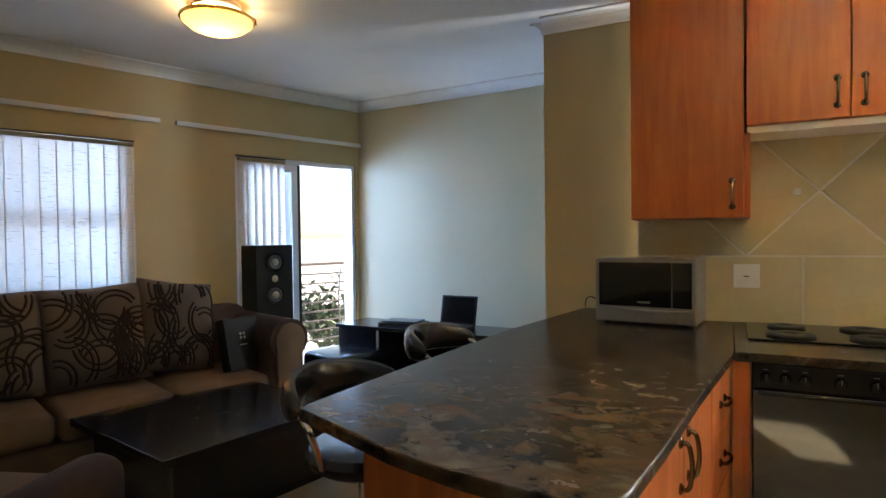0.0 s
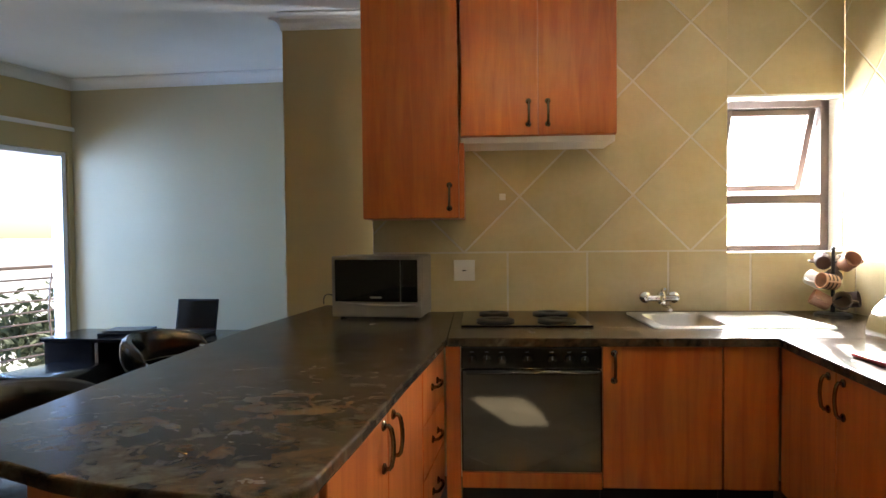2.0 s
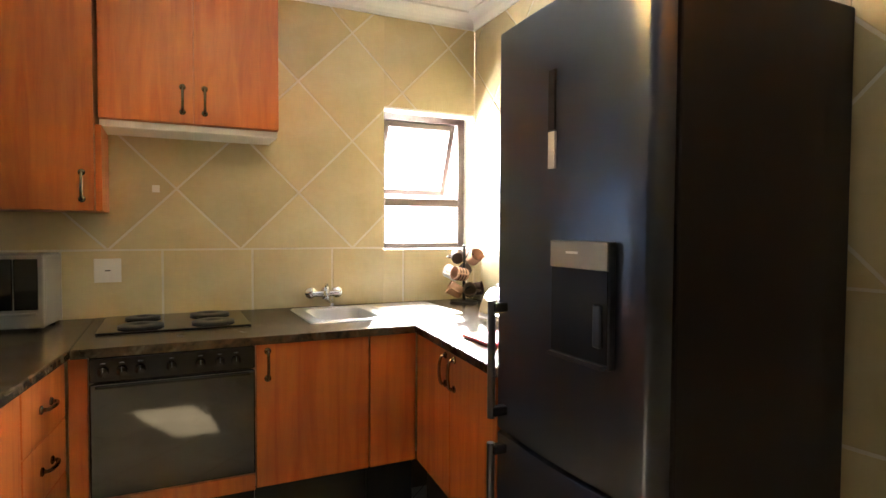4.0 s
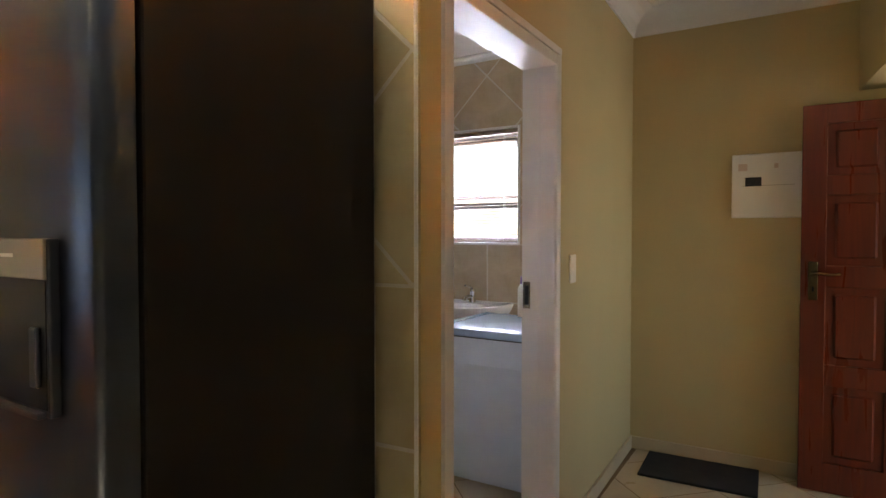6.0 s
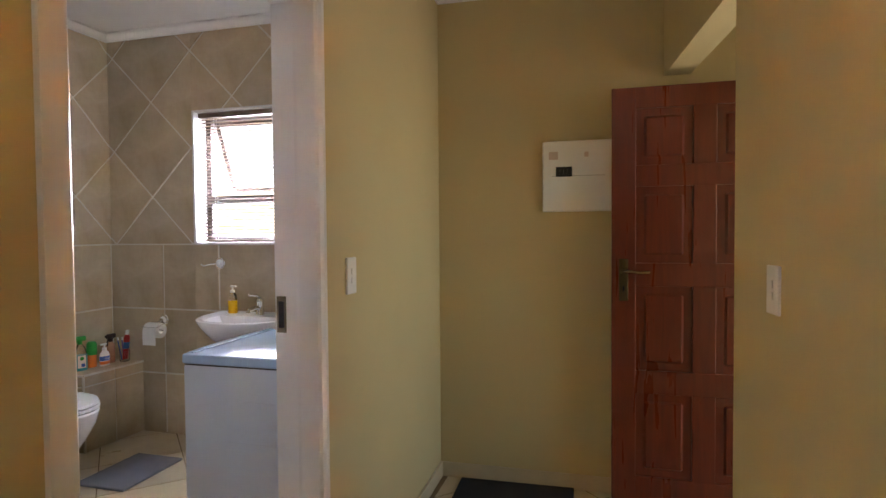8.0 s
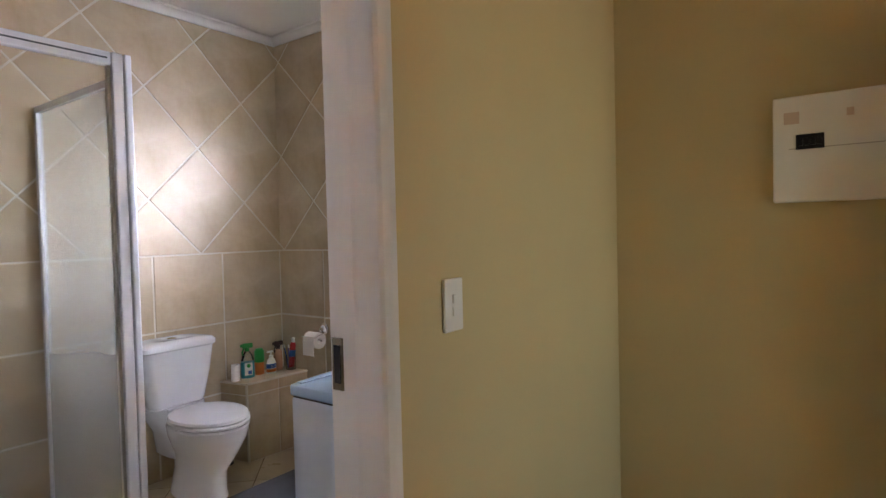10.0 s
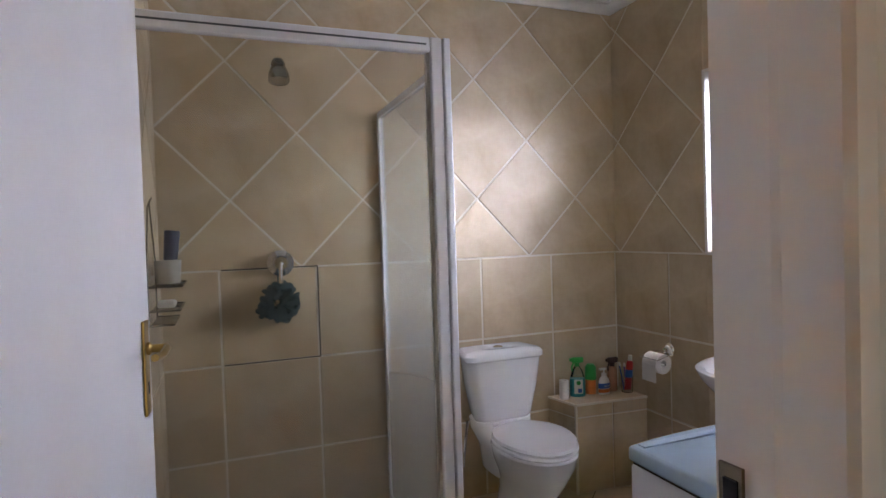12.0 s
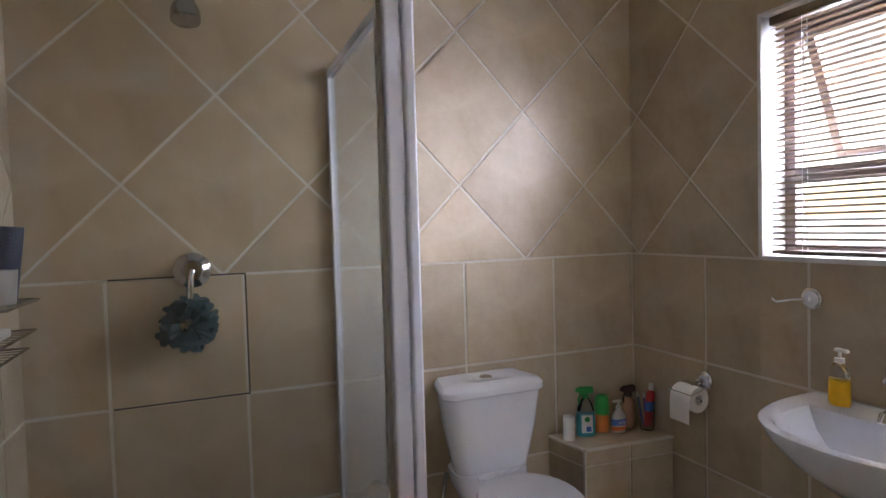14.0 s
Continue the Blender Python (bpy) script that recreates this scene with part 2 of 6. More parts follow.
def translucent(m, share):
    """Lets light through the cloth."""
    n, l = m.node_tree.nodes, m.node_tree.links
    b, out = n["Principled BSDF"], n["Material Output"]
    tr, mx = n.new("ShaderNodeBsdfTranslucent"), n.new("ShaderNodeMixShader")
    l.new(b.inputs["Base Color"].links[0].from_socket, tr.inputs["Color"])
    mx.inputs[0].default_value = share
    l.new(b.outputs[0], mx.inputs[1])
    l.new(tr.outputs[0], mx.inputs[2])
    l.new(mx.outputs[0], out.inputs["Surface"])




def slubs(m):
    """Short dark cross threads woven into the cloth."""
    n, l = m.node_tree.nodes, m.node_tree.links
    b = n["Principled BSDF"]
    src = b.inputs["Base Color"].links[0].from_socket
    tc, mp, t, r, x = n.new("ShaderNodeTexCoord"), n.new("ShaderNodeMapping"), n.new("ShaderNodeTexNoise"), n.new("ShaderNodeMapRange"), n.new("ShaderNodeMix")
    oi, ad = n.new("ShaderNodeObjectInfo"), n.new("ShaderNodeVectorMath")
    mp.inputs["Scale"].default_value = (14, 14, 150)
    ad.operation = "MULTIPLY_ADD"
    ad.inputs[1].default_value = (37, 37, 37)
    l.new(oi.outputs["Random"], ad.inputs[0])
    l.new(tc.outputs["Object"], mp.inputs["Vector"])
    l.new(mp.outputs[0], ad.inputs[2])
    l.new(ad.outputs[0], t.inputs["Vector"])
    t.inputs["Scale"].default_value, t.inputs["Detail"].default_value = 1.0, 2
    r.inputs["From Min"].default_value, r.inputs["From Max"].default_value, r.inputs["To Max"].default_value = 0.62, 0.70, 0.55
    l.new(t.outputs["Fac"], r.inputs["Value"])
    x.data_type = "RGBA"
    l.new(r.outputs[0], x.inputs[0])
    l.new(src, x.inputs[6])
    x.inputs[7].default_value = (0.16, 0.12, 0.09, 1)
    l.new(x.outputs[2], b.inputs["Base Color"])


slubs(BLIND)
translucent(BLIND, 0.42)
SLAT = mat("bamboo_slat", (0.24, 0.17, 0.105), 0.4, var=0.12, scale=12, bump=0.02)
translucent(SLAT, 0.06)
BRONZE = mat("bronze_aluminium", (0.10, 0.07, 0.06), 0.4, metal=0.4, var=0.08)
GREEN_PL = mat("green_plastic", (0.03, 0.33, 0.06), 0.35)
TEAL = mat("teal_liquid_label", (0.05, 0.35, 0.42), 0.3)
ORANGE_PL = mat("orange_plastic", (0.72, 0.20, 0.04), 0.35)
YELLOW_LQ = mat("yellow_soap", (0.85, 0.50, 0.02), 0.12)
BLUE_PL = mat("blue_label", (0.05, 0.14, 0.48), 0.35)
RED_PL = mat("red_plastic", (0.55, 0.03, 0.03), 0.35)
PINK_LQ = mat("pinkish_bottle", (0.45, 0.25, 0.16), 0.2)
PURPLE_PL = mat("purple_cap", (0.16, 0.08, 0.40), 0.35)
PAPER = mat("tissue_paper", (0.80, 0.78, 0.76), 0.9, var=0.03, fine=200, bump=0.1)
COIR = mat("black_coir", (0.010, 0.009, 0.010), 0.95, var=0.2, fine=300, bump=0.4)
GREY_RUG = mat("grey_bath_mat", (0.16, 0.16, 0.18), 0.95, fine=250, bump=0.4)
LOOFAH = mat("teal_mesh_sponge", (0.06, 0.11, 0.12), 0.9, fine=150, bump=0.4)
CREAM_RUG = mat("beige_rug_pile", (0.30, 0.24, 0.17), 0.95, fine=200, bump=0.3)
PLUM = mat("plum_rug_pile", (0.06, 0.03, 0.045), 0.95, fine=200, bump=0.3)
PAVING = mat("pale_paving", (0.45, 0.43, 0.40), 0.9, scale=1.0)
LEAF = mat("foliage", (0.10, 0.12, 0.06), 0.7, var=0.25)
PANE = thin_glass("window_glass")
SHOWER_GL = thin_glass("shower_glass", (0.91, 0.90, 0.87), 0.012, 0.085, 1.5)
SHOWER_SIDE = thin_glass("shower_side_glass", (0.86, 0.88, 0.87), 0.06, 0.34, 1.9)
BULB = mat("amber_glass_bowl", (0.85, 0.48, 0.14), 0.25, var=0.05, bump=0.0)
translucent(BULB, 0.75)
CRYSTAL = glass("clear_bottle_plastic", (0.95, 0.97, 0.98), 0.05)
PAT = mat("cushion_ground", (0.125, 0.096, 0.078), 0.9, fine=250, bump=0.2)
PATLINE = mat("cushion_swirl_dark", (0.022, 0.011, 0.010), 0.9, fine=250, bump=0.2)

# ---- mesh helpers ----


def thing(name, m=None, label="", category="", group="", kind=""):
    ob = new(name)
    ob.empty_display_size = 0.1
    if m is not None: ob.matrix_world = m
    return tagged(ob, label, category, group, kind)


def link(name, me, material, parent=None, label=""):
    me.materials.append(material)
    ob = new(name, me)
    if parent is not None: ob.parent = parent
    if label: tagged(ob, label)
    return ob


def part(name, bm, material, parent=None, label="", smooth=False):
    me = bpy.data.meshes.new(name)
    bmesh.ops.recalc_face_normals(bm, faces=bm.faces)
    bm.to_mesh(me)
    bm.free()
    if smooth:
        me.polygons.foreach_set("use_smooth", [True] * len(me.polygons))
        me.set_sharp_from_angle(angle=radians(40))
    return link(name, me, material, parent, label)


def box(x0, x1, y0, y1, z0, z1, bevel=0.004, seg=2, bm=None):
    bm2 = bmesh.new()
    bmesh.ops.create_cube(bm2, size=1)
    bmesh.ops.scale(bm2, vec=(abs(x1 - x0), abs(y1 - y0), abs(z1 - z0)), verts=bm2.verts)
    bmesh.ops.translate(bm2, vec=((x0 + x1) / 2, (y0 + y1) / 2, (z0 + z1) / 2), verts=bm2.verts)
    if bevel: bmesh.ops.bevel(bm2, geom=bm2.edges[:], offset=bevel, segments=seg, affect="EDGES", profile=0.5)
    return merged(bm, bm2)


def merged(bm, bm2):
    if bm is None: return bm2
    me = bpy.data.meshes.new("tmp")
    bm2.to_mesh(me)
    bm2.free()
    bm.from_mesh(me)
    bpy.data.meshes.remove(me)
    return bm


def lathe(profile, n=24, m=None, bm=None):
    """Turned body: profile of (radius, z)."""
    bm2 = bmesh.new()
    rings = []
    for r, z in profile:
        if r < 1e-5: rings.append([bm2.verts.new((0, 0, z))])
        else: rings.append([bm2.verts.new((r * math.cos(2 * math.pi * i / n), r * math.sin(2 * math.pi * i / n), z)) for i in range(n)])
    for a, b in zip(rings, rings[1:]):
        for i in range(n):
            q = [a[i % len(a)], a[(i + 1) % len(a)], b[(i + 1) % len(b)], b[i % len(b)]]
            q = list(dict.fromkeys(q))
            if len(q) > 2: bm2.faces.new(q)
    if m is not None: bm2.transform(m)
    return merged(bm, bm2)


def tube(points, r, n=8, bm=None, closed=False):
    """Round bar along points."""
    bm2 = bmesh.new()
    pts = [Vector(p) for p in points]
    rings = []
    for i, p in enumerate(pts):
        a, b = pts[max(i - 1, 0)], pts[min(i + 1, len(pts) - 1)]
        if closed: a, b = pts[i - 1], pts[(i + 1) % len(pts)]
        t = (b - a).normalized()
        u = t.orthogonal().normalized() if not rings else (uo - t * uo.dot(t)).normalized()
        uo = u
        v = t.cross(u)
        rings.append([bm2.verts.new(p + (u * math.cos(2 * math.pi * k / n) + v * math.sin(2 * math.pi * k / n)) * r) for k in range(n)])
    pairs = list(zip(rings, rings[1:])) + ([(rings[-1], rings[0])] if closed else [])
    for a, b in pairs:
        for k in range(n): bm2.faces.new((a[k], a[(k + 1) % n], b[(k + 1) % n], b[k]))
    if not closed:
        bm2.faces.new(rings[0][::-1])
        bm2.faces.new(rings[-1])
    return merged(bm, bm2)


def arc(p0, p1, p2, n=8):
    """Points on a quadratic curve."""
    p0, p1, p2 = Vector(p0), Vector(p1), Vector(p2)
    return [p0 * (1 - t) ** 2 + p1 * 2 * t * (1 - t) + p2 * t * t for t in (i / n for i in range(n + 1))]


def slab(outline, z0, z1, bevel=0.004, seg=2, bm=None):
    """Upright prism over an outline of (x, y)."""
    bm2 = bmesh.new()
    f = bm2.faces.new([bm2.verts.new((x, y, z0)) for x, y in outline])
    ext = bmesh.ops.extrude_face_region(bm2, geom=[f])
    bmesh.ops.translate(bm2, vec=(0, 0, z1 - z0), verts=[v for v in ext["geom"] if isinstance(v, bmesh.types.BMVert)])
    if bevel:
        bmesh.ops.bevel(bm2, geom=[e for e in bm2.edges if abs(e.verts[0].co.z - e.verts[1].co.z) < 1e-6], offset=bevel, segments=seg, affect="EDGES", profile=0.5)
    return merged(bm, bm2)


def pillow(w, h, d, n=14, puff=0.5):
    """A stuffed cushion, w by h, standing in x and z, d thick."""
    bm = bmesh.new()
    grid = {}
    for s in (-1, 1):
        for i in range(n + 1):
            for j in range(n + 1):
                u, v = i / n * 2 - 1, j / n * 2 - 1
                k = (max(0, 1 - u ** 4) * max(0, 1 - v ** 4)) ** puff
                pinch = 1 - 0.05 * (1 - abs(u)) * abs(v) - 0.05 * (1 - abs(v)) * abs(u)
                grid[s, i, j] = bm.verts.new((u * w / 2 * pinch, s * (d / 2 * k + 0.008), v * h / 2 * pinch)) if s == -1 or k > 0 or True else None
        for i in range(n):
            for j in range(n): bm.faces.new([grid[s, i, j], grid[s, i + 1, j], grid[s, i + 1, j + 1], grid[s, i, j + 1]])
    rim = [(i, 0) for i in range(n)] + [(n, j) for j in range(n)] + [(i, n) for i in range(n, 0, -1)] + [(0, j) for j in range(n, 0, -1)]
    for a, b in zip(rim, rim[1:] + rim[:1]): bm.faces.new([grid[-1, *a], grid[-1, *b], grid[1, *b], grid[1, *a]])
    return bm


def loft(rings, bm=None, caps=True):
    bm2 = bmesh.new()
    vs = [[bm2.verts.new(p) for p in r] for r in rings]
    n = len(vs[0])
    for a, b in zip(vs, vs[1:]):
        for i in range(n): bm2.faces.new([a[i], a[(i + 1) % n], b[(i + 1) % n], b[i]])
    if caps:
        bm2.faces.new(vs[0][::-1])
        bm2.faces.new(vs[-1])
    return merged(bm, bm2)


def oval(cx, cy, rx, ry, z, n=32, back=1.0, power=2.0):
    """Oval ring; back flattens the +y half."""
    out = []
    for i in range(n):
        c, s = math.cos(2 * math.pi * i / n), math.sin(2 * math.pi * i / n)
        k = (abs(c) ** power + abs(s) ** power) ** (-1 / power)
        out.append((cx + rx * c * k, cy + ry * s * k * (back if s > 0 else 1), z))
    return out


def wall(name, a, b, z0, z1, thick, material, holes=(), label=""):
    """Wall whose face runs from a to b (x, y); its body lies to the right of that way. holes: (u0, u1, z0, z1)."""
    ax, ay = a
    L = math.hypot(b[0] - ax, b[1] - ay)
    us = sorted({0, L, *[h[0] for h in holes], *[h[1] for h in holes]})
    zs = sorted({z0, z1, *[h[2] for h in holes], *[h[3] for h in holes]})
    bm = bmesh.new()
    v = {}

    def vert(i, j, k):
        if (i, j, k) not in v: v[i, j, k] = bm.verts.new((us[i], -thick * k, zs[j]))
        return v[i, j, k]

    def solid(i, j):
        if not (0 <= i < len(us) - 1 and 0 <= j < len(zs) - 1): return False
        u, z = (us[i] + us[i + 1]) / 2, (zs[j] + zs[j + 1]) / 2
        return not any(h[0] < u < h[1] and h[2] < z < h[3] for h in holes)

    for i in range(len(us) - 1):
        for j in range(len(zs) - 1):
            if not solid(i, j): continue
            for k in (0, 1): bm.faces.new([vert(i, j, k), vert(i + 1, j, k), vert(i + 1, j + 1, k), vert(i, j + 1, k)])
            if not solid(i - 1, j): bm.faces.new([vert(i, j, 0), vert(i, j + 1, 0), vert(i, j + 1, 1), vert(i, j, 1)])
            if not solid(i + 1, j): bm.faces.new([vert(i + 1, j, 0), vert(i + 1, j + 1, 0), vert(i + 1, j + 1, 1), vert(i + 1, j, 1)])
            if not solid(i, j - 1): bm.faces.new([vert(i, j, 0), vert(i + 1, j, 0), vert(i + 1, j, 1), vert(i, j, 1)])
            if not solid(i, j + 1): bm.faces.new([vert(i, j + 1, 0), vert(i + 1, j + 1, 0), vert(i + 1, j + 1, 1), vert(i, j + 1, 1)])
    ob = part(name, bm, material)
    ob.matrix_world = wall_frame(a, b)
    return tagged(ob, label, "wall", kind="structure")


def wall_frame(a, b):
    """x along the wall, y out of its face into the room."""
    return pose(a[0], a[1], 0, 0, 0, math.degrees(math.atan2(b[1] - a[1], b[0] - a[0])))


def cornice(name, a, b, z=2.68, size=0.085, label="white moulded plaster cornice along the ceiling"):
    L = math.hypot(b[0] - a[0], b[1] - a[1])
    prof = [(0.001, -size), (0.012, -size)]
    prof += [(0.012 + (size - 0.012) * (1 - math.cos(t * math.pi / 2)), -size + (size - 0.012) * math.sin(t * math.pi / 2)) for t in (0.15, 0.35, 0.55, 0.75, 1.0)]
    prof += [(size, -0.001), (0.001, -0.001)]
    bm = bmesh.new()
    ends = [[bm.verts.new((u, p, z + q)) for p, q in prof] for u in (0, L)]
    for i in range(len(prof)): bm.faces.new([ends[0][i], ends[0][(i + 1) % len(prof)], ends[1][(i + 1) % len(prof)], ends[1][i]])
    for e in ends: bm.faces.new(e)
    ob = part(name, bm, WHITE_CEIL)
    ob.matrix_world = wall_frame(a, b)
    return tagged(ob, label, "cornice", kind="structure")


def baseboard(name, a, b, h=0.08, material=None):
    L = math.hypot(b[0] - a[0], b[1] - a[1])
    ob = part(name, box(0, L, 0.001, 0.014, 0.001, h, 0.003), material or FLOOR_TILE)
    ob.matrix_world = wall_frame(a, b)
    return tagged(ob, "cream tile skirting along the wall foot", "skirting", kind="structure")


def clip(poly, axis, lim, keep_less):
    out = []
    for p, q in zip(poly, poly[1:] + poly[:1]):
        ip, iq = (p[axis] <= lim) == keep_less, (q[axis] <= lim) == keep_less
        if ip: out.append(p)
        if ip != iq:
            t = (lim - p[axis]) / (q[axis] - p[axis])
            out.append(tuple(a + (b - a) * t for a, b in zip(p, q)))
    return out


def tile_piece(poly, depth, parent, material, name="tile", proud=0.003):
    """One tile: an outline of (u, v), its face proud by depth along y, edge eased."""
    cx, cy = sum(p[0] for p in poly) / len(poly), sum(p[1] for p in poly) / len(poly)
    n = len(poly)
    inn = []
    for u, v in poly:
        d = math.hypot(u - cx, v - cy) or 1
        k = 1 - min(0.5, 0.002 / d)
        inn.append((cx + (u - cx) * k, cy + (v - cy) * k))
    vs = [(u - cx, 0, v - cy) for u, v in poly] + [(u - cx, depth - 0.0012, v - cy) for u, v in poly] + [(u - cx, depth, v - cy) for u, v in inn]
    fs = [[r * n + i, r * n + (i + 1) % n, (r + 1) * n + (i + 1) % n, (r + 1) * n + i] for r in (0, 1) for i in range(n)] + [[2 * n + i for i in range(n)]]
    me = bpy.data.meshes.new(name)
    me.from_pydata(vs, [], fs)
    ob = link(name, me, material, parent)
    ob.location = (cx, 0, cy)
    return ob


def area(poly):
    return abs(sum(p[0] * q[1] - q[0] * p[1] for p, q in zip(poly, poly[1:] + poly[:1]))) / 2


def tile_region(parent, u0, u1, v0, v1, cells, depth=0.006, holes=(), material=None, flip=False):
    """Lays the given tile outlines inside a rectangle with holes left free."""
    us = sorted({u0, u1, *[h[0] for h in holes], *[h[1] for h in holes]})
    rects = []
    for a, b in zip(us, us[1:]):
        mid = (a + b) / 2
        hs = sorted([(h[2], h[3]) for h in holes if h[0] < mid < h[1]])
        lo = v0
        for h0, h1 in hs:
            if h0 > lo: rects.append((a, b, lo, h0))
            lo = max(lo, h1)
        if lo < v1: rects.append((a, b, lo, v1))
    for cell in cells:
        for a, b, lo, hi in rects:
            p = clip(clip(clip(clip(cell, 0, a, False), 0, b, True), 1, lo, False), 1, hi, True) if cell else []
            if len(p) > 2 and area(p) > 0.0004: tile_piece(p, depth, parent, material or TILE)


def straight_cells(u_joint, v_top, rows, u0, u1, pitch=0.432, gap=0.011):
    g = gap / 2
    out = []
    k0 = math.floor((u0 - u_joint) / pitch) - 1
    for r in range(rows):
        for k in range(k0, k0 + int((u1 - u0) / pitch) + 4):
            a, b, t = u_joint + k * pitch, u_joint + (k + 1) * pitch, v_top - r * pitch
            out.append([(a + g, t - pitch + g), (b - g, t - pitch + g), (b - g, t - g), (a + g, t - g)])
    return out


def diamond_cells(u_node, v_node, u0, u1, v0, v1, dx=0.61, dz=0.61, gap=0.011):
    g = gap * 0.7
    out = []
    for i in range(math.floor((u0 - u_node) / dx) - 1, math.ceil((u1 - u_node) / dx) + 2):
        for j in range(math.floor((v0 - v_node) / dz) - 1, math.ceil((v1 - v_node) / dz) + 2):
            for off in (0, 0.5):
                cu, cv = u_node + (i + 0.5 + off) * dx, v_node + (j + off) * dz
                out.append([(cu - dx / 2 + g, cv), (cu, cv - dz / 2 + g), (cu + dx / 2 - g, cv), (cu, cv + dz / 2 - g)])
    return out


def strap_handle(parent, p, length=0.11, vertical=True, out=(0, -1, 0), material=None):
    """A bow handle with two feet."""
    out = Vector(out)
    along = Vector((0, 0, 1)) if vertical else Vector((0, 0, 1)).cross(out)
    p = Vector(p)
    a, b = p - along * length / 2, p + along * length / 2
    bm = tube([a, a + out * 0.016, *arc(a + out * 0.022 + along * 0.008, p + out * 0.034, b + out * 0.022 - along * 0.008, 6), b + out * 0.016, b], 0.0062)
    for q in (a, b): lathe([(0.0, 0.0), (0.014, 0.0), (0.014, 0.004), (0.008, 0.008), (0, 0.008)], 12, Matrix.Translation(q) @ out.to_track_quat("Z", "Y").to_matrix().to_4x4(), bm)
    return part("handle", bm, material or PEWTER, parent, "antique pewter bow handle", True)

# ---- structure ----
CZ = 2.68
LC, LD = (-3.52, 4.55), (-6.60, -4.524)  # the balcony wall, skewed to the kitchen
wall_kitchen = wall("wall_kitchen", (1.845, 3.004), (-0.672, 3.004), 0, CZ, 0.22, GROUT, [(0.008, 0.600, 1.235, 2.077)], "kitchen wall behind the hob and sink, sand-coloured tiles laid straight and diagonal")
wall_partition = wall("wall_partition", (1.753, 0.732), (1.848, 3.004), 0, CZ, 0.13, GROUT, (), "tiled partition wall beside the fridge")
wall_bath_left = wall("wall_bath_left", (1.986, 3.034), (1.986, 0.732), 0, CZ, 0.08, GROUT, (), "tiled bathroom wall beside the shower")
wall_bath_back = wall("wall_bath_back", (4.394, 3.034), (1.986, 3.034), 0, CZ, 0.2, GROUT, (), "tiled bathroom wall behind shower and toilet")
wall_bath_right = wall("wall_bath_right", (4.394, 0.732), (4.394, 3.034), 0, CZ, 0.22, GROUT, [(0.75, 1.622, 1.27, 2.13)], "tiled bathroom wall with the window")
wall_hall_left = wall("wall_hall_left", (4.21, 0.64), (1.768, 0.5924), 0, CZ, 0.128, PAINT, [(1.438, 2.312, 0, 2.08)], "khaki painted hall wall with the bathroom doorway")
wall_hall_end = wall("wall_hall_end", (4.228, -1.25), (4.205, 0.76), 0, CZ, 0.12, PAINT, (), "khaki painted wall at the end of the hall")
HA, HB = (1.55, -0.775), (4.22, -0.500)
HL = math.hypot(HB[0] - HA[0], HB[1] - HA[1])
wall_hall_right = wall("wall_hall_right", HA, HB, 0, CZ, 0.12, PAINT, [(1.62, HL, 0, 2.085)], "khaki painted hall wall with the entrance opening")
wall_entry = wall("wall_entry", (3.0, -1.25), (4.22, -1.25), 0, CZ, 0.15, PAINT, [(0.2, 1.06, 0, 2.06)], "wall round the open entrance doorway")
wall_entry_side = wall("wall_entry_side", (3.10, -0.75), (3.10, -1.25), 0, CZ, 0.1, PAINT, (), "side of the entrance recess")
wall_nook = wall("wall_nook", (-0.50, 3.30), (-1.265, 3.30), 0, CZ, 0.2, PAINT, (), "khaki painted wall set back beside the kitchen tiles")
wall_column = wall("wall_column", (-1.265, 3.502), (-1.265, 4.60), 0, CZ, 0.2, PAINT, (), "khaki painted wall return beside the kitchen")
wall_desk = wall("wall_desk", (-1.0, 4.41), LC, 0, CZ, 0.22, PAINT_DAYLIT, (), "khaki painted living room wall behind the desk, daylight wash put into its colour")
wall_balcony = wall("wall_balcony", LC, LD, 0, CZ, 0.22, PAINT, [(0.04, 1.275, 0, 2.077), (2.056, 3.7, 1.01, 2.088)], "painted living room wall with balcony door and window")
wall_rear = wall("wall_rear", LD, (1.55, -4.524), 0, CZ, 0.2, PAINT, (), "plain painted rear wall")
wall_rear_side = wall("wall_rear_side", (1.55, -4.524), (1.55, -0.775), 0, CZ, 0.2, PAINT, (), "plain painted rear side wall")

ceil_outline = [(4.62, -1.45), (4.62, 3.25), (-0.45, 3.25), (-0.45, 4.65), (-3.62, 4.79), (-3.75, 4.6), (-6.95, -4.75), (1.7, -4.75), (1.7, -1.45)]
tagged(part("ceiling", slab(ceil_outline, CZ, CZ + 0.12, 0), WHITE_CEIL), "smooth white plaster ceiling", "ceiling", kind="structure")
floor = tagged(part("floor", slab([(4.62, -1.45), (4.62, 3.25), (-0.45, 3.25), (-0.45, 4.65), (-3.62, 4.79), (-3.75, 4.6), (-6.95, -4.75), (1.7, -4.75), (1.7, -1.45)], -0.12, -0.002, 0), FLOOR_GROUT), "cream ceramic floor tiles with dark joints, laid diagonally", "floor", kind="structure")
tagged(part("ground", slab([(-3000, -3000), (3000, -3000), (3000, 3000), (-3000, 3000)], -3.2, -3.1, 0), PAVING), "pale sunlit ground far below the balcony", "ground", kind="structure")
cornice("cornice_kitchen", (1.845, 3.0), (-0.672, 3.0))
cornice("cornice_nook", (-0.52, 3.296), (-1.265, 3.296))
cornice("cornice_partition", (1.753, 0.60), (1.845, 3.0))
cornice("cornice_hall_left", (4.20, 0.64), (1.768, 0.5924), size=0.13)
cornice("cornice_hall_end", (4.22, -0.5), (4.207, 0.64), size=0.13)
cornice("cornice_hall_right", HA, HB, size=0.13)
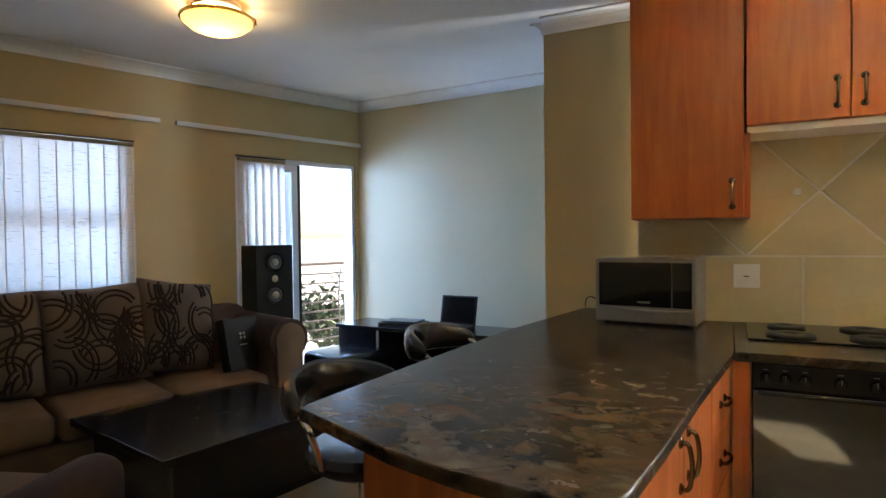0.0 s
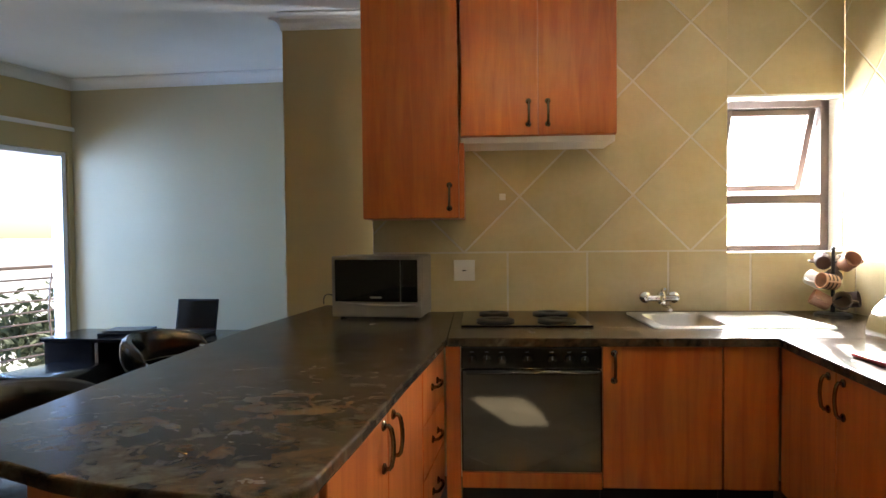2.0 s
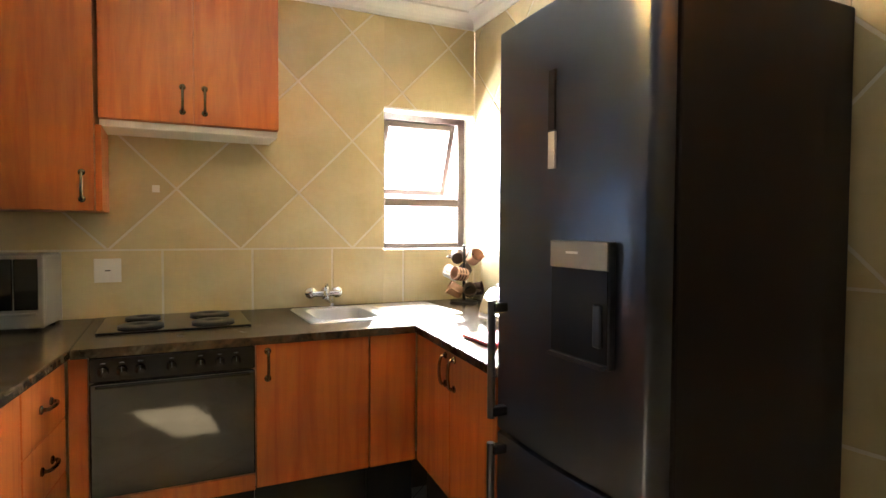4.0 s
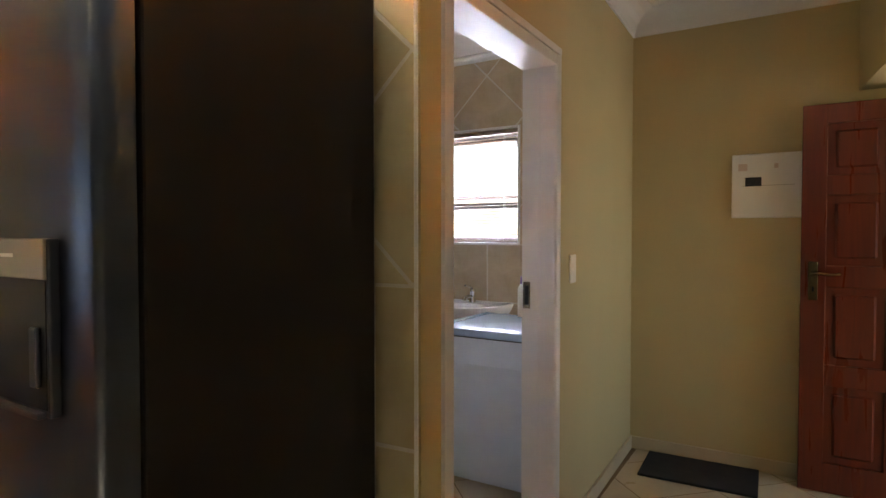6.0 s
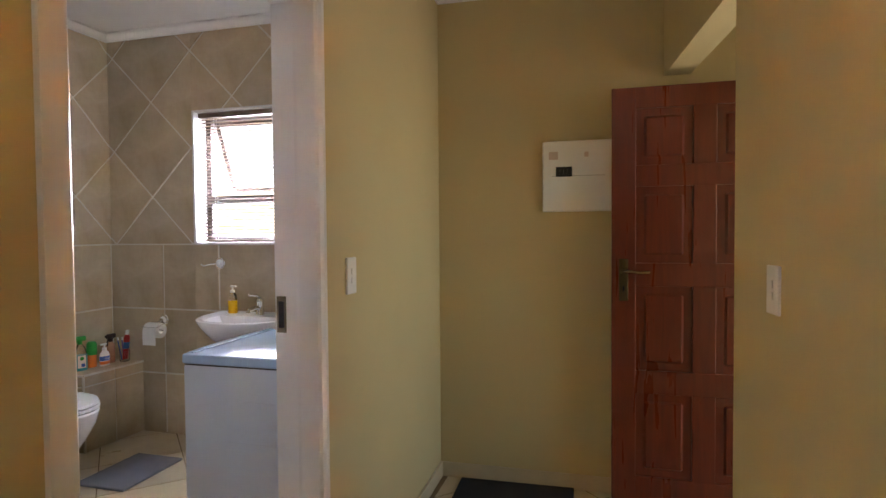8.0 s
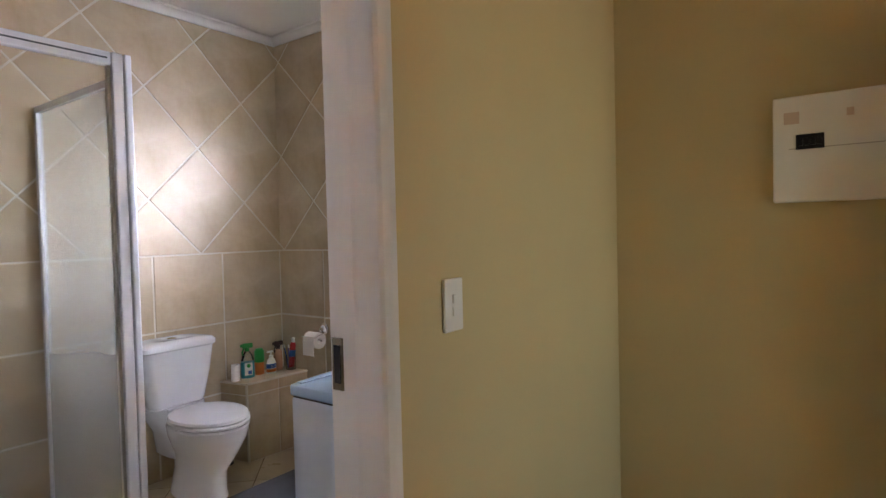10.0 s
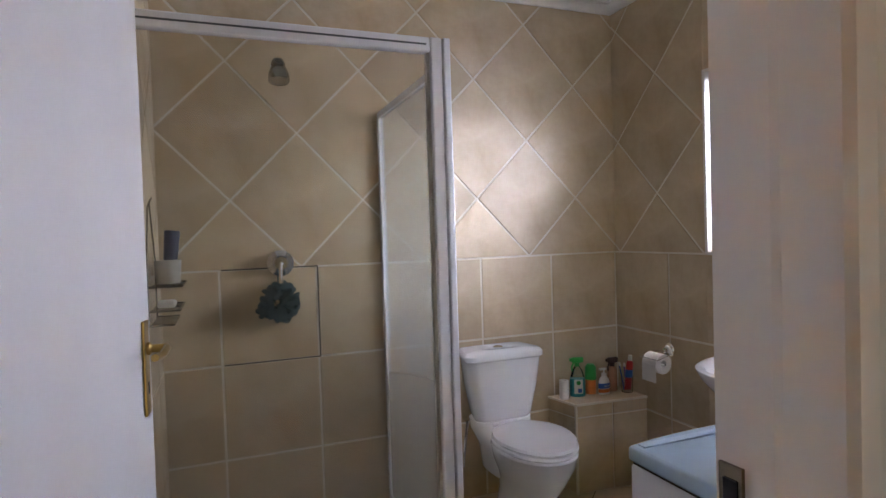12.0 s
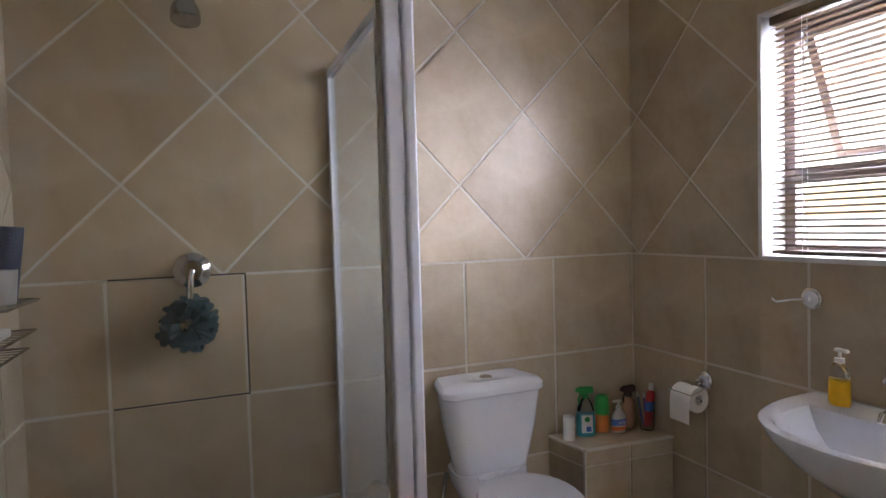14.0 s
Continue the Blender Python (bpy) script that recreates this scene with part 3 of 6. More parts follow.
cornice("cornice_desk", (-1.265, 4.42), LC)
cornice("cornice_column", (-1.265, 3.30), (-1.265, 4.42))
cornice("cornice_balcony", LC, LD)
cornice("cornice_bath_back", (4.388, 3.03), (1.99, 3.03), size=0.05)
cornice("cornice_bath_right", (4.388, 0.73), (4.388, 3.03), size=0.05)
cornice("cornice_bath_left", (1.99, 3.03), (1.99, 0.73), size=0.05)
baseboard("baseboard", (4.219, -0.5), (4.207, 0.64))
baseboard("baseboard", (4.20, 0.64), (2.80, 0.6126))
baseboard("baseboard", (1.55, -0.775), (3.15, -0.61))

LF = wall_frame(LC, LD)  # x along the balcony wall towards the rear, y into the room


def in_living(u, v, z=0, rz=0):
    return LF @ pose(u, v, z, 0, 0, rz)


# ---- doors and windows ----


def bathroom_doorway():
    """Pressed steel frame in the hall wall."""
    t = thing("door_frame_1", pose(0, 0, 0), "white painted pressed steel frame of the bathroom doorway", "door frame", kind="structure")
    part("jamb", slab([(1.872, 0.582), (1.918, 0.581), (1.926, 0.588), (1.926, 0.66), (1.944, 0.664), (1.944, 0.739), (1.872, 0.739)], 0.001, 2.06, 0), FRAME_W, t)
    part("jamb", slab([(2.736, 0.734), (2.738, 0.664), (2.740, 0.655), (2.744, 0.598), (2.750, 0.589), (2.766, 0.583), (2.786, 0.586), (2.786, 0.734)], 0.001, 2.06, 0), FRAME_W, t)
    part("head", box(1.927, 2.743, 0.588, 0.737, 2.015, 2.06, 0.004), FRAME_W, t)
    part("architrave", box(1.872, 2.786, 0.583, 0.5995, 2.0605, 2.09, 0.003), FRAME_W, t)
    part("strike_plate", box(2.7325, 2.7385, 0.698, 0.728, 1.035, 1.145, 0.0008), PEWTER, t, "dull brass strike plate")
    part("strike_hole", box(2.7308, 2.7322, 0.704, 0.721, 1.05, 1.13, 0), BLACK_PL, t)


bathroom_doorway()


def lever_set(parent, x, y, z, face, metal, along):
    """Lever handle on a long plate. face: outward sign in y; along: lever's way in x."""
    pl = part("handle_plate", box(x - 0.021, x + 0.021, y, y + face * 0.006, z - 0.11, z + 0.09, 0.0025), metal, parent, "worn metal handle plate")
    bm = lathe([(0.0, 0), (0.014, 0), (0.014, 0.006), (0.009, 0.01), (0.009, 0.04), (0, 0.04)], 14, Matrix.Translation((x, y + face * 0.006, z + 0.03)) @ Vector((0, face, 0)).to_track_quat("Z", "Y").to_matrix().to_4x4())
    tube([(x, y + face * 0.044, z + 0.03), (x + along * 0.03, y + face * 0.05, z + 0.033), (x + along * 0.07, y + face * 0.048, z + 0.026), (x + along * 0.115, y + face * 0.044, z + 0.03)], 0.008, 8, bm)
    part("lever", bm, metal, pl, "", True)
    part("keyhole", box(x - 0.004, x + 0.004, y + face * 0.0062, y + face * 0.0072, z - 0.065, z - 0.04, 0), BLACK_PL, pl)


def bathroom_door():
    m = pose(1.995, 0.79, 0, 0, 0, 84.2)
    t = thing("door_1", m, "white painted bathroom door standing open, brass lever handle", "door", kind="structure")
    part("leaf", box(0.0, 0.895, 0.0, 0.04, 0.008, 2.01, 0.003), DOOR_W, t)
    lever_set(t, 0.835, -0.001, 1.145, -1, BRASS, -1)
    lever_set(t, 0.835, 0.041, 1.145, 1, BRASS, -1)
    part("latch_plate", box(0.8945, 0.8965, 0.01, 0.03, 1.05, 1.22, 0.0005), BRASS, t)


bathroom_door()


def entrance_door():
    """Panelled leaf standing open along the end wall."""
    t = thing("door_2", pose(4.11, -1.075, 0, 0, 0, 90), "glossy mahogany panelled entrance door standing open", "door", kind="structure")
    W, H = 0.82, 2.005
    for x0, x1 in ((0, 0.11), (W - 0.11, W)): part("stile", box(x0, x1, 0, 0.042, 0.006, H, 0.003), MAHOGANY, t)
    part("mullion", box(W / 2 - 0.05, W / 2 + 0.05, 0.002, 0.04, 0.006, H, 0.002), MAHOGANY, t)
    rails = [(0.006, 0.16), (0.56, 0.67), (1.07, 1.18), (1.54, 1.64), (1.905, H)]
    for z0, z1 in rails: part("rail", box(0.108, W - 0.108, 0.001, 0.041, z0, z1, 0.003), MAHOGANY, t)
    for (a, z0), (z1, b) in zip(rails, rails[1:]):
        for x0, x1 in ((0.11, W / 2 - 0.05), (W / 2 + 0.05, W - 0.11)):
            bm = box(x0 - 0.004, x1 + 0.004, 0.014, 0.028, z0 - 0.004, z1 + 0.004, 0)
            box(x0 + 0.035, x1 - 0.035, 0.004, 0.038, z0 + 0.035, z1 - 0.035, 0.012, 1, bm)
            part("panel", bm, MAHOGANY, t)
    lever_set(t, W - 0.055, 0.043, 1.11, 1, PEWTER, -1)
    for z in (0.25, 1.0, 1.8): part("hinge", lathe([(0, -0.05), (0.008, -0.05), (0.008, 0.05), (0, 0.05)], 10, pose(-0.006, 0.02, z)), PEWTER, t)


entrance_door()


def window_unit(name, m, w, h, split, label, sash_open=0.0):
    """Dark frame in local x (0..w), y outwards, z (0..h). split: height of the transom; the upper sash hangs from its head."""
    t = thing(name, m, label, "window", kind="structure")
    f = part("window_frame", box(0, 0.045, 0, 0.05, 0, h, 0.003), BRONZE, t)
    part("window_frame", box(w - 0.045, w, 0, 0.05, 0, h, 0.003), BRONZE, t)
    part("window_frame", box(0.045, w - 0.045, 0, 0.05, 0, 0.035, 0.003), BRONZE, t)
    part("window_frame", box(0.045, w - 0.045, 0, 0.05, h - 0.045, h, 0.003), BRONZE, t)
    part("transom", box(0.045, w - 0.045, 0, 0.05, split - 0.025, split + 0.025, 0.003), BRONZE, t)
    p = part("pane", box(0.04, w - 0.04, 0.022, 0.026, 0.03, split - 0.02, 0), PANE, t)
    p.visible_shadow = False
    s = new("sash")
    s.parent = t
    s.matrix_local = pose(0.05, 0.03, h - 0.05, sash_open, 0, 0)
    sw, sh = w - 0.10, h - split - 0.08
    for x0, x1, z0, z1 in ((0, 0.035, -sh, 0), (sw - 0.035, sw, -sh, 0), (0.035, sw - 0.035, -sh, -sh + 0.035), (0.035, sw - 0.035, -0.035, 0)):
        part("sash_bar", box(x0, x1, 0, 0.035, z0, z1, 0.003), BRONZE, s)
    p = part("sash_pane", box(0.03, sw - 0.03, 0.015, 0.019, -sh + 0.03, -0.03, 0), PANE, s)
    p.visible_shadow = False
    return t


window_unit("window_1", pose(1.247, 3.11, 1.24), 0.586, 0.832, 0.285, "bronze aluminium kitchen window, upper sash pushed open", 20)
part_sill = tagged(part("window_sill", box(1.246, 1.836, 2.996, 3.11, 1.2355, 1.2395, 0.001), WHITE_PL), "white painted kitchen window sill", "window sill", kind="structure")
tagged(part("window_trim", box(1.247, 1.835, 3.0, 3.11, 2.062, 2.0765, 0.002), WHITE_CEIL), "white plastered window head", "trim", kind="structure")
tagged(part("curtain_rail", tube([(1.25, 3.03, 2.052), (1.834, 3.03, 2.052)], 0.007), CHROME), "thin metal rail under the kitchen window head", "curtain rail")
window_unit("window_2", pose(4.50, 2.345, 1.275, 0, 0, -90), 0.85, 0.85, 0.28, "bronze aluminium bathroom window behind slatted blind", 22)


def bath_window_trim():
    t = thing("window_reveal", pose(0, 0, 0), "white bathroom window reveal with a chrome edge trim", "window reveal", kind="structure")
    for y0, y1, z0, z1 in ((2.338, 2.354, 1.268, 2.132), (1.478, 1.494, 1.268, 2.132)): part("edge_trim", box(4.380, 4.50, y0, y1, z0, z1, 0.002), FRAME_W, t)
    part("sill", box(4.380, 4.50, 1.494, 2.338, 1.262, 1.277, 0.002), FRAME_W, t)
    part("head", box(4.380, 4.50, 1.494, 2.338, 2.118, 2.132, 0.002), FRAME_W, t)


bath_window_trim()


def venetian_blind():
    t = thing("venetian_blind", pose(4.425, 0, 0), "pale bamboo-coloured slatted blind, slats half open", "blind")
    y0, y1 = 1.505, 2.325
    part("headrail", box(-0.02, 0.02, y0, y1, 2.085, 2.115, 0.003), SLAT, t)
    part("bottom_rail", box(-0.013, 0.013, y0, y1, 1.285, 1.298, 0.003), SLAT, t)
    n = 36
    bm0 = bmesh.new()
    ring = []
    for y in (y0, y1): ring.append([bm0.verts.new(((i / 4 - 0.5) * 0.033, y, 0.0075 * math.cos((i / 4 - 0.5) * math.pi))) for i in range(5)])
    for i in range(4): bm0.faces.new([ring[0][i], ring[0][i + 1], ring[1][i + 1], ring[1][i]])
    bmesh.ops.solidify(bm0, geom=bm0.faces[:], thickness=0.0012)
    first = part("slat", bm0, SLAT, t)
    for i in range(n):
        s = first if i == 0 else link_copy(first, t)
        s.matrix_local = pose(0, 0, 1.312 + i * (2.072 - 1.312) / (n - 1), 0, -4, 0)
    for y in (1.62, 2.21):
        for dx in (-0.013, 0.013): part("ladder_cord", tube([(dx, y, 1.29), (dx, y, 2.09)], 0.0009, 4), WHITE_PL, t)
        bm = None
        for k in range(40): bm = lathe([(0, -0.004), (0.0035, 0), (0, 0.004)], 6, pose(-0.017, y - 0.01, 1.42 + k * 0.0155), bm)
        if y > 2: part("pull_chain", bm, CHROME, t)


def link_copy(ob, parent):
    o = ob.copy()
    scene.collection.objects.link(o)
    o.parent = parent
    return o


venetian_blind()


def vertical_blind(name, u0, u1, z0, z1, label, group="", pitch=0.098, turn=7):
    t = thing(name, in_living(0, 0), label, "blind", group)
    part("headrail", box(u0, u1, 0.004, 0.045, z1, z1 + 0.028, 0.003), HEADRAIL, t, "tan headrail with vane hooks")
    # black strip above the headrail stands in for the recess's shadow line
    part("recess_shadow_strip", box(u0 - 0.01, u1 + 0.01, 0.002, 0.03, z1 + 0.036, z1 + 0.046, 0.002), BLACK_PL, t, "thin dark strip drawn for the recess shadow")
    n = round((u1 - u0) / pitch)
    bm0 = bmesh.new()
    vs = [[bm0.verts.new(((i / 6 - 0.5) * 0.112, 0.007 * math.cos((i / 6 - 0.5) * math.pi), z)) for i in range(7)] for z in (z0, z1)]
    for i in range(6): bm0.faces.new([vs[0][i], vs[0][i + 1], vs[1][i + 1], vs[1][i]])
    first = part("vane", bm0, BLIND, t, "", True)
    for i in range(n):
        s = first if i == 0 else link_copy(first, t)
        s.matrix_local = pose(u0 + (i + 0.5) * (u1 - u0) / n, 0.026, 0, 0, 0, turn + 3 * math.sin(i * 2.3))
    part("bead_chain", tube([(u0 + 0.01, 0.045, z0 + 0.05), (u0 + 0.01, 0.045, z1)], 0.002, 6), WHITE_PL, t)
    return t


vertical_blind("vertical_blind", 2.06, 3.68, 0.97, 2.048, "closed pale fabric vertical blind lit from behind, at the window", "vertical blinds")
vertical_blind("vertical_blind", 0.83, 1.26, 0.04, 2.018, "pale fabric vertical blind bunched beside the balcony door", "vertical blinds", 0.075, 24)


def balcony_door():
    t = thing("door_3", in_living(0, 0), "white aluminium sliding balcony door, slid open", "door", kind="structure")
    for u0, u1 in ((0.045, 0.085), (1.235, 1.272)): part("jamb", box(u0, u1, -0.16, -0.02, 0.0, 2.072, 0.004), ALU_W, t)
    part("head", box(0.085, 1.235, -0.16, -0.02, 2.03, 2.072, 0.004), ALU_W, t)
    part("track", box(0.085, 1.235, -0.16, -0.02, 0.0, 0.03, 0.004), ALU_W, t)
    part("stile_seal", box(0.632, 0.659, -0.09, -0.05, 0.03, 2.03, 0.003), BLACK_PL, t, "dark rubber-lined closing stile")
    for k, (a, b, v) in enumerate(((0.66, 1.235, -0.07), (0.70, 1.235, -0.13))):
        for u0, u1 in ((a, a + 0.06), (b - 0.05, b)): part("sash_stile", box(u0, u1, v - 0.02, v + 0.02, 0.03, 2.03, 0.003), ALU_W, t)
        for z0, z1 in ((0.03, 0.11), (1.96, 2.03)): part("sash_rail", box(a + 0.06, b - 0.05, v - 0.02, v + 0.02, z0, z1, 0.003), ALU_W, t)
        p = part("pane", box(a + 0.05, b - 0.04, v - 0.003, v + 0.003, 0.1, 1.97, 0), PANE, t)
        p.visible_shadow = False


balcony_door()


def window_living():
    t = thing("window_3", in_living(0, 0), "bronze aluminium living room window behind a blind", "window", kind="structure")
    for u0, u1 in ((2.06, 2.11), (2.86, 2.92), (3.64, 3.695)): part("window_frame", box(u0, u1, -0.14, -0.09, 1.015, 2.083, 0.003), BRONZE, t)
    for z0, z1 in ((1.015, 1.06), (1.50, 1.55), (2.04, 2.083)):
        for u0, u1 in ((2.11, 2.86), (2.92, 3.64)): part("window_frame", box(u0, u1, -0.14, -0.09, z0, z1, 0.003), BRONZE, t)
    for u0, u1 in ((2.10, 2.87), (2.91, 3.65)):
        p = part("pane", box(u0, u1, -0.117, -0.113, 1.05, 2.05, 0), PANE, t)
        p.visible_shadow = False


window_living()
for u0, u1 in ((0.0, 1.75), (1.86, 4.0)):
    t = thing("pelmet_rail", in_living(0, 0), "thin white curtain track high on the wall", "curtain rail", "curtain tracks")
    bm = box(u0 + 0.01, u1, 0.004, 0.045, 2.252, 2.282, 0.004)
    part("track", bm, WHITE_CEIL, t)
    part("lip", box(u0 + 0.01, u1, 0.045, 0.05, 2.245, 2.267, 0.002), WHITE_CEIL, t)


def balcony():
    s = tagged(part("balcony_floor", box(-2.7, 3.6, -1.55, -0.222, -0.12, -0.004, 0.004), PAVING), "pale balcony floor slab", "balcony", kind="structure")
    s.matrix_world = LF
    t = thing("balcony_railing", in_living(0, 0), "dark steel balcony railing with thin horizontal bars", "railing")
    part("top_rail", box(-2.6, 3.6, -1.50, -1.44, 1.03, 1.065, 0.008), BRONZE, t)
    for k in range(8): part("bar", tube([(-2.6, -1.47, 0.12 + k * 0.115), (3.6, -1.47, 0.12 + k * 0.115)], 0.010, 6), BRONZE, t)
    for u in (-2.58, -1.2, 1.6, 3.58): part("post", box(u - 0.02, u + 0.02, -1.49, -1.45, -0.004, 1.0, 0.004), BRONZE, t)
    for k, (u, ang) in enumerate(((-0.74, 0), )):
        part("end_scroll", tube(arc((u, -1.42, 0.15), (u + 0.07, -1.42, 0.55), (u, -1.42, 0.98), 8), 0.01, 6), BRONZE, t)


balcony()


def tree(name, m, h, r, seed):
    rng = random.Random(seed)
    t = thing(name, m, "sunlit leafy tree beyond the balcony", "tree", "trees outside")
    part("trunk", tube([(0, 0, 0), (0.1, 0.05, h * 0.4), (0.05, 0.1, h * 0.7)], 0.12, 8), BRONZE, t)
    bm = bmesh.new()
    for i in range(900):
        d = Vector((rng.gauss(0, 1), rng.gauss(0, 1), rng.gauss(0, 0.8))).normalized() * r * rng.uniform(0.35, 1.0) * (0.8 + 0.3 * math.sin(i))
        p = Vector((0, 0, h * 0.75)) + d
        a, b = Vector((rng.uniform(-1, 1), rng.uniform(-1, 1), rng.uniform(-1, 1))).normalized() * 0.16, Vector((rng.uniform(-1, 1), rng.uniform(-1, 1), rng.uniform(-1, 1))).normalized() * 0.08
        bm.faces.new([bm.verts.new(q) for q in (p - a, p + b, p + a, p - b)])
    part("crown", bm, LEAF, t)


for i, (x, y, h, r) in enumerate(((-11.2, 13.6, 2.7, 1.2), (-13.9, 14.2, 2.5, 1.3), (-9.2, 12.6, 2.2, 1.0), (-12.6, 18.5, 3.1, 1.6))): tree("tree", pose(x, y, -3.1), h, r, i)

# ---- kitchen ----
CT = 0.925  # worktop height


def worktop():
    t = thing("worktop", pose(0, 0, 0), "dark mottled granite-look worktop running round the kitchen", "worktop")

    def rounded(cx, cy, r, a0, a1, n=6):
        return [(cx + r * math.cos(radians(a0 + (a1 - a0) * i / n)), cy + r * math.sin(radians(a0 + (a1 - a0) * i / n))) for i in range(n + 1)]
    edge = [(-0.22, 2.179), (-0.22, 2.99), (-0.678, 2.99), (-0.678, 3.294), (-1.025, 3.294), (-1.165, 2.35), (-1.215, 1.50)]
    edge += rounded(-1.205, 0.985, 0.03, 180, 255, 4) + [(-0.87, 0.815), (-0.69, 0.766)] + rounded(-0.482, 0.84, 0.10, 262, 353, 6) + [(-0.351, 1.07), (-0.306, 1.507)]
    part("bar_top", slab(edge, CT - 0.034, CT, 0.008, 3), GRANITE, t)
    # the sink top is left open round the bowl
    for x0, x1, y0, y1 in ((-0.2195, 1.83, 2.18, 2.45), (-0.2195, 0.735, 2.45, 2.86), (1.045, 1.83, 2.45, 2.86), (-0.2195, 1.83, 2.86, 2.994)):
        part("sink_top", box(x0, x1, y0, y1, CT - 0.034, CT, 0.0015), GRANITE, t)
    part("side_top", slab([(1.10, 2.1795), (1.02, 1.345), (1.777, 1.345), (1.816, 2.1795)], CT - 0.034, CT, 0.006, 3), GRANITE, t)


worktop()


def cabinet(name, m, w, d, h, label, z0=0.0, doors=1, drawers=(), hinge="l", plinth=True, group="kitchen base cabinets", handle_z=None, body_top=None):
    """Base or wall unit: local x across, front at y = 0 facing -y, body behind."""
    t = thing(name, m, label, "cabinet", group)
    zb = z0 + (0.30 if plinth else 0)
    part("body", box(0.002, w - 0.002, 0.02, d, zb, body_top or z0 + h, 0.002), CHERRY, t)
    if plinth: part("plinth", box(0.0, w, 0.05, 0.065, z0 + 0.001, zb, 0.001), BLACK_PL, t, "dark plinth board")
    zs = [zb] + list(drawers) + [z0 + h] if drawers else [zb, z0 + h]
    for a, b in zip(zs, zs[1:]):
        for k in range(doors):
            x0, x1 = w / doors * k + 0.002, w / doors * (k + 1) - 0.002
            f = part("drawer_front" if drawers else "door", box(x0, x1, 0, 0.018, a + 0.002, b - 0.002, 0.003), CHERRY, t)
            if drawers: strap_handle(f, ((x0 + x1) / 2, 0, (a + b) / 2), 0.10, False)
            elif hinge != "none":
                side = x1 - 0.045 if (doors == 2 and k == 0) or (doors == 1 and hinge == "l") else x0 + 0.045
                strap_handle(f, (side, 0, handle_z if handle_z is not None else b - 0.085), 0.112)
    return t


FRONT = 2.20
cabinet("sink_cabinet", pose(0.412, FRONT, 0), 0.48, 0.75, CT - 0.035, "cherry-veneer base cabinet under the sink", hinge="r", body_top=0.76)
cabinet("corner_cabinet", pose(0.894, FRONT, 0), 0.222, 0.75, CT - 0.035, "narrow cherry-veneer corner filler cabinet", hinge="none", body_top=0.76)
cabinet("base_cabinet", pose(1.1185, 2.199, 0, 0, 0, -95), 0.83, 0.55, CT - 0.035, "two-door cherry-veneer base cabinet beside the fridge", doors=2)
# peninsula units face +x
cabinet("drawer_cabinet", pose(-0.285, 1.775, 0, 0, 0, 83.3), 0.42, 0.55, CT - 0.035, "cherry-veneer drawer unit in the peninsula", drawers=(0.50, 0.69))
cabinet("peninsula_cabinet", pose(-0.387, 0.908, 0, 0, 0, 83.3), 0.868, 0.55, CT - 0.035, "two-door cherry-veneer peninsula cabinet", doors=2)
tagged(part("end_panel", box(-0.955, -0.40, 0.872, 0.897, 0.001, CT - 0.036, 0.003), CHERRY), "cherry-veneer end panel of the breakfast bar", "panel")
tagged(part("bar_back_panel", box(-0.985, -0.96, 0.90, 2.98, 0.001, CT - 0.036, 0.003), CHERRY), "cherry-veneer back panel of the breakfast bar", "panel")
tagged(part("corner_filler", box(-0.229, -0.168, 2.196, 2.214, 0.02, CT - 0.036, 0.002), CHERRY), "narrow cherry-veneer filler strip beside the oven", "panel")
cabinet("wall_cabinet", pose(-0.655, 2.64, 0), 0.475, 0.355, 1.19, "tall cherry-veneer wall cabinet with one door", 1.43, group="kitchen wall cabinets", plinth=False, handle_z=1.535)
wc = cabinet("wall_cabinet", pose(-0.173, 2.70, 0), 0.768, 0.295, 0.785, "short two-door cherry-veneer wall cabinet above the hob", 1.835, doors=2, group="kitchen wall cabinets", plinth=False, handle_z=1.945)
part("underside", box(0.005, 0.763, 0.025, 0.29, 1.803, 1.834, 0.002), WHITE_PL, wc, "white underside with light pelmet")
wc2 = part("side_filler", box(0.4755, 0.50, 0.03, 0.355, 1.43, 1.80, 0.002), CHERRY, bpy.data.objects["wall_cabinet"])


def oven():
    t = thing("oven", pose(-0.164, 2.186, 0), "black built-in oven with a glossy glass door under the hob", "oven")
    W = 0.572
    part("body", box(0.01, W - 0.01, 0.03, 0.55, 0.36, 0.885, 0.003), BLACK_PL, t)
    part("control_panel", box(0, W, 0, 0.03, 0.798, 0.888, 0.004), OVEN_BK, t)
    for x in (0.045, 0.105, 0.165, 0.27, 0.37, 0.44, 0.50):
        k = part("knob", lathe([(0, 0), (0.019, 0), (0.017, 0.018), (0.012, 0.02), (0, 0.02)], 16, pose(x, 0, 0.838, 90)), OVEN_BK, t, "", True)
        part("knob_mark", box(x - 0.0012, x + 0.0012, -0.0215, -0.0195, 0.838, 0.855, 0), GUNMETAL, k)
        part("dial_mark", box(x - 0.008, x + 0.008, -0.0012, -0.0002, 0.866, 0.869, 0), GUNMETAL, t)
    d = part("door", box(0, W, 0, 0.03, 0.372, 0.792, 0.005), OVEN_GL, t)
    part("door_trim", box(0.02, W - 0.02, -0.012, 0.0, 0.776, 0.788, 0.003), OVEN_BK, d)
    part("base_board", box(0, W, 0.003, 0.02, 0.301, 0.367, 0.002), CHERRY, t, "cherry-veneer strip under the oven")
    part("plinth", box(0, W, 0.05, 0.065, 0.001, 0.300, 0.001), BLACK_PL, t)


oven()


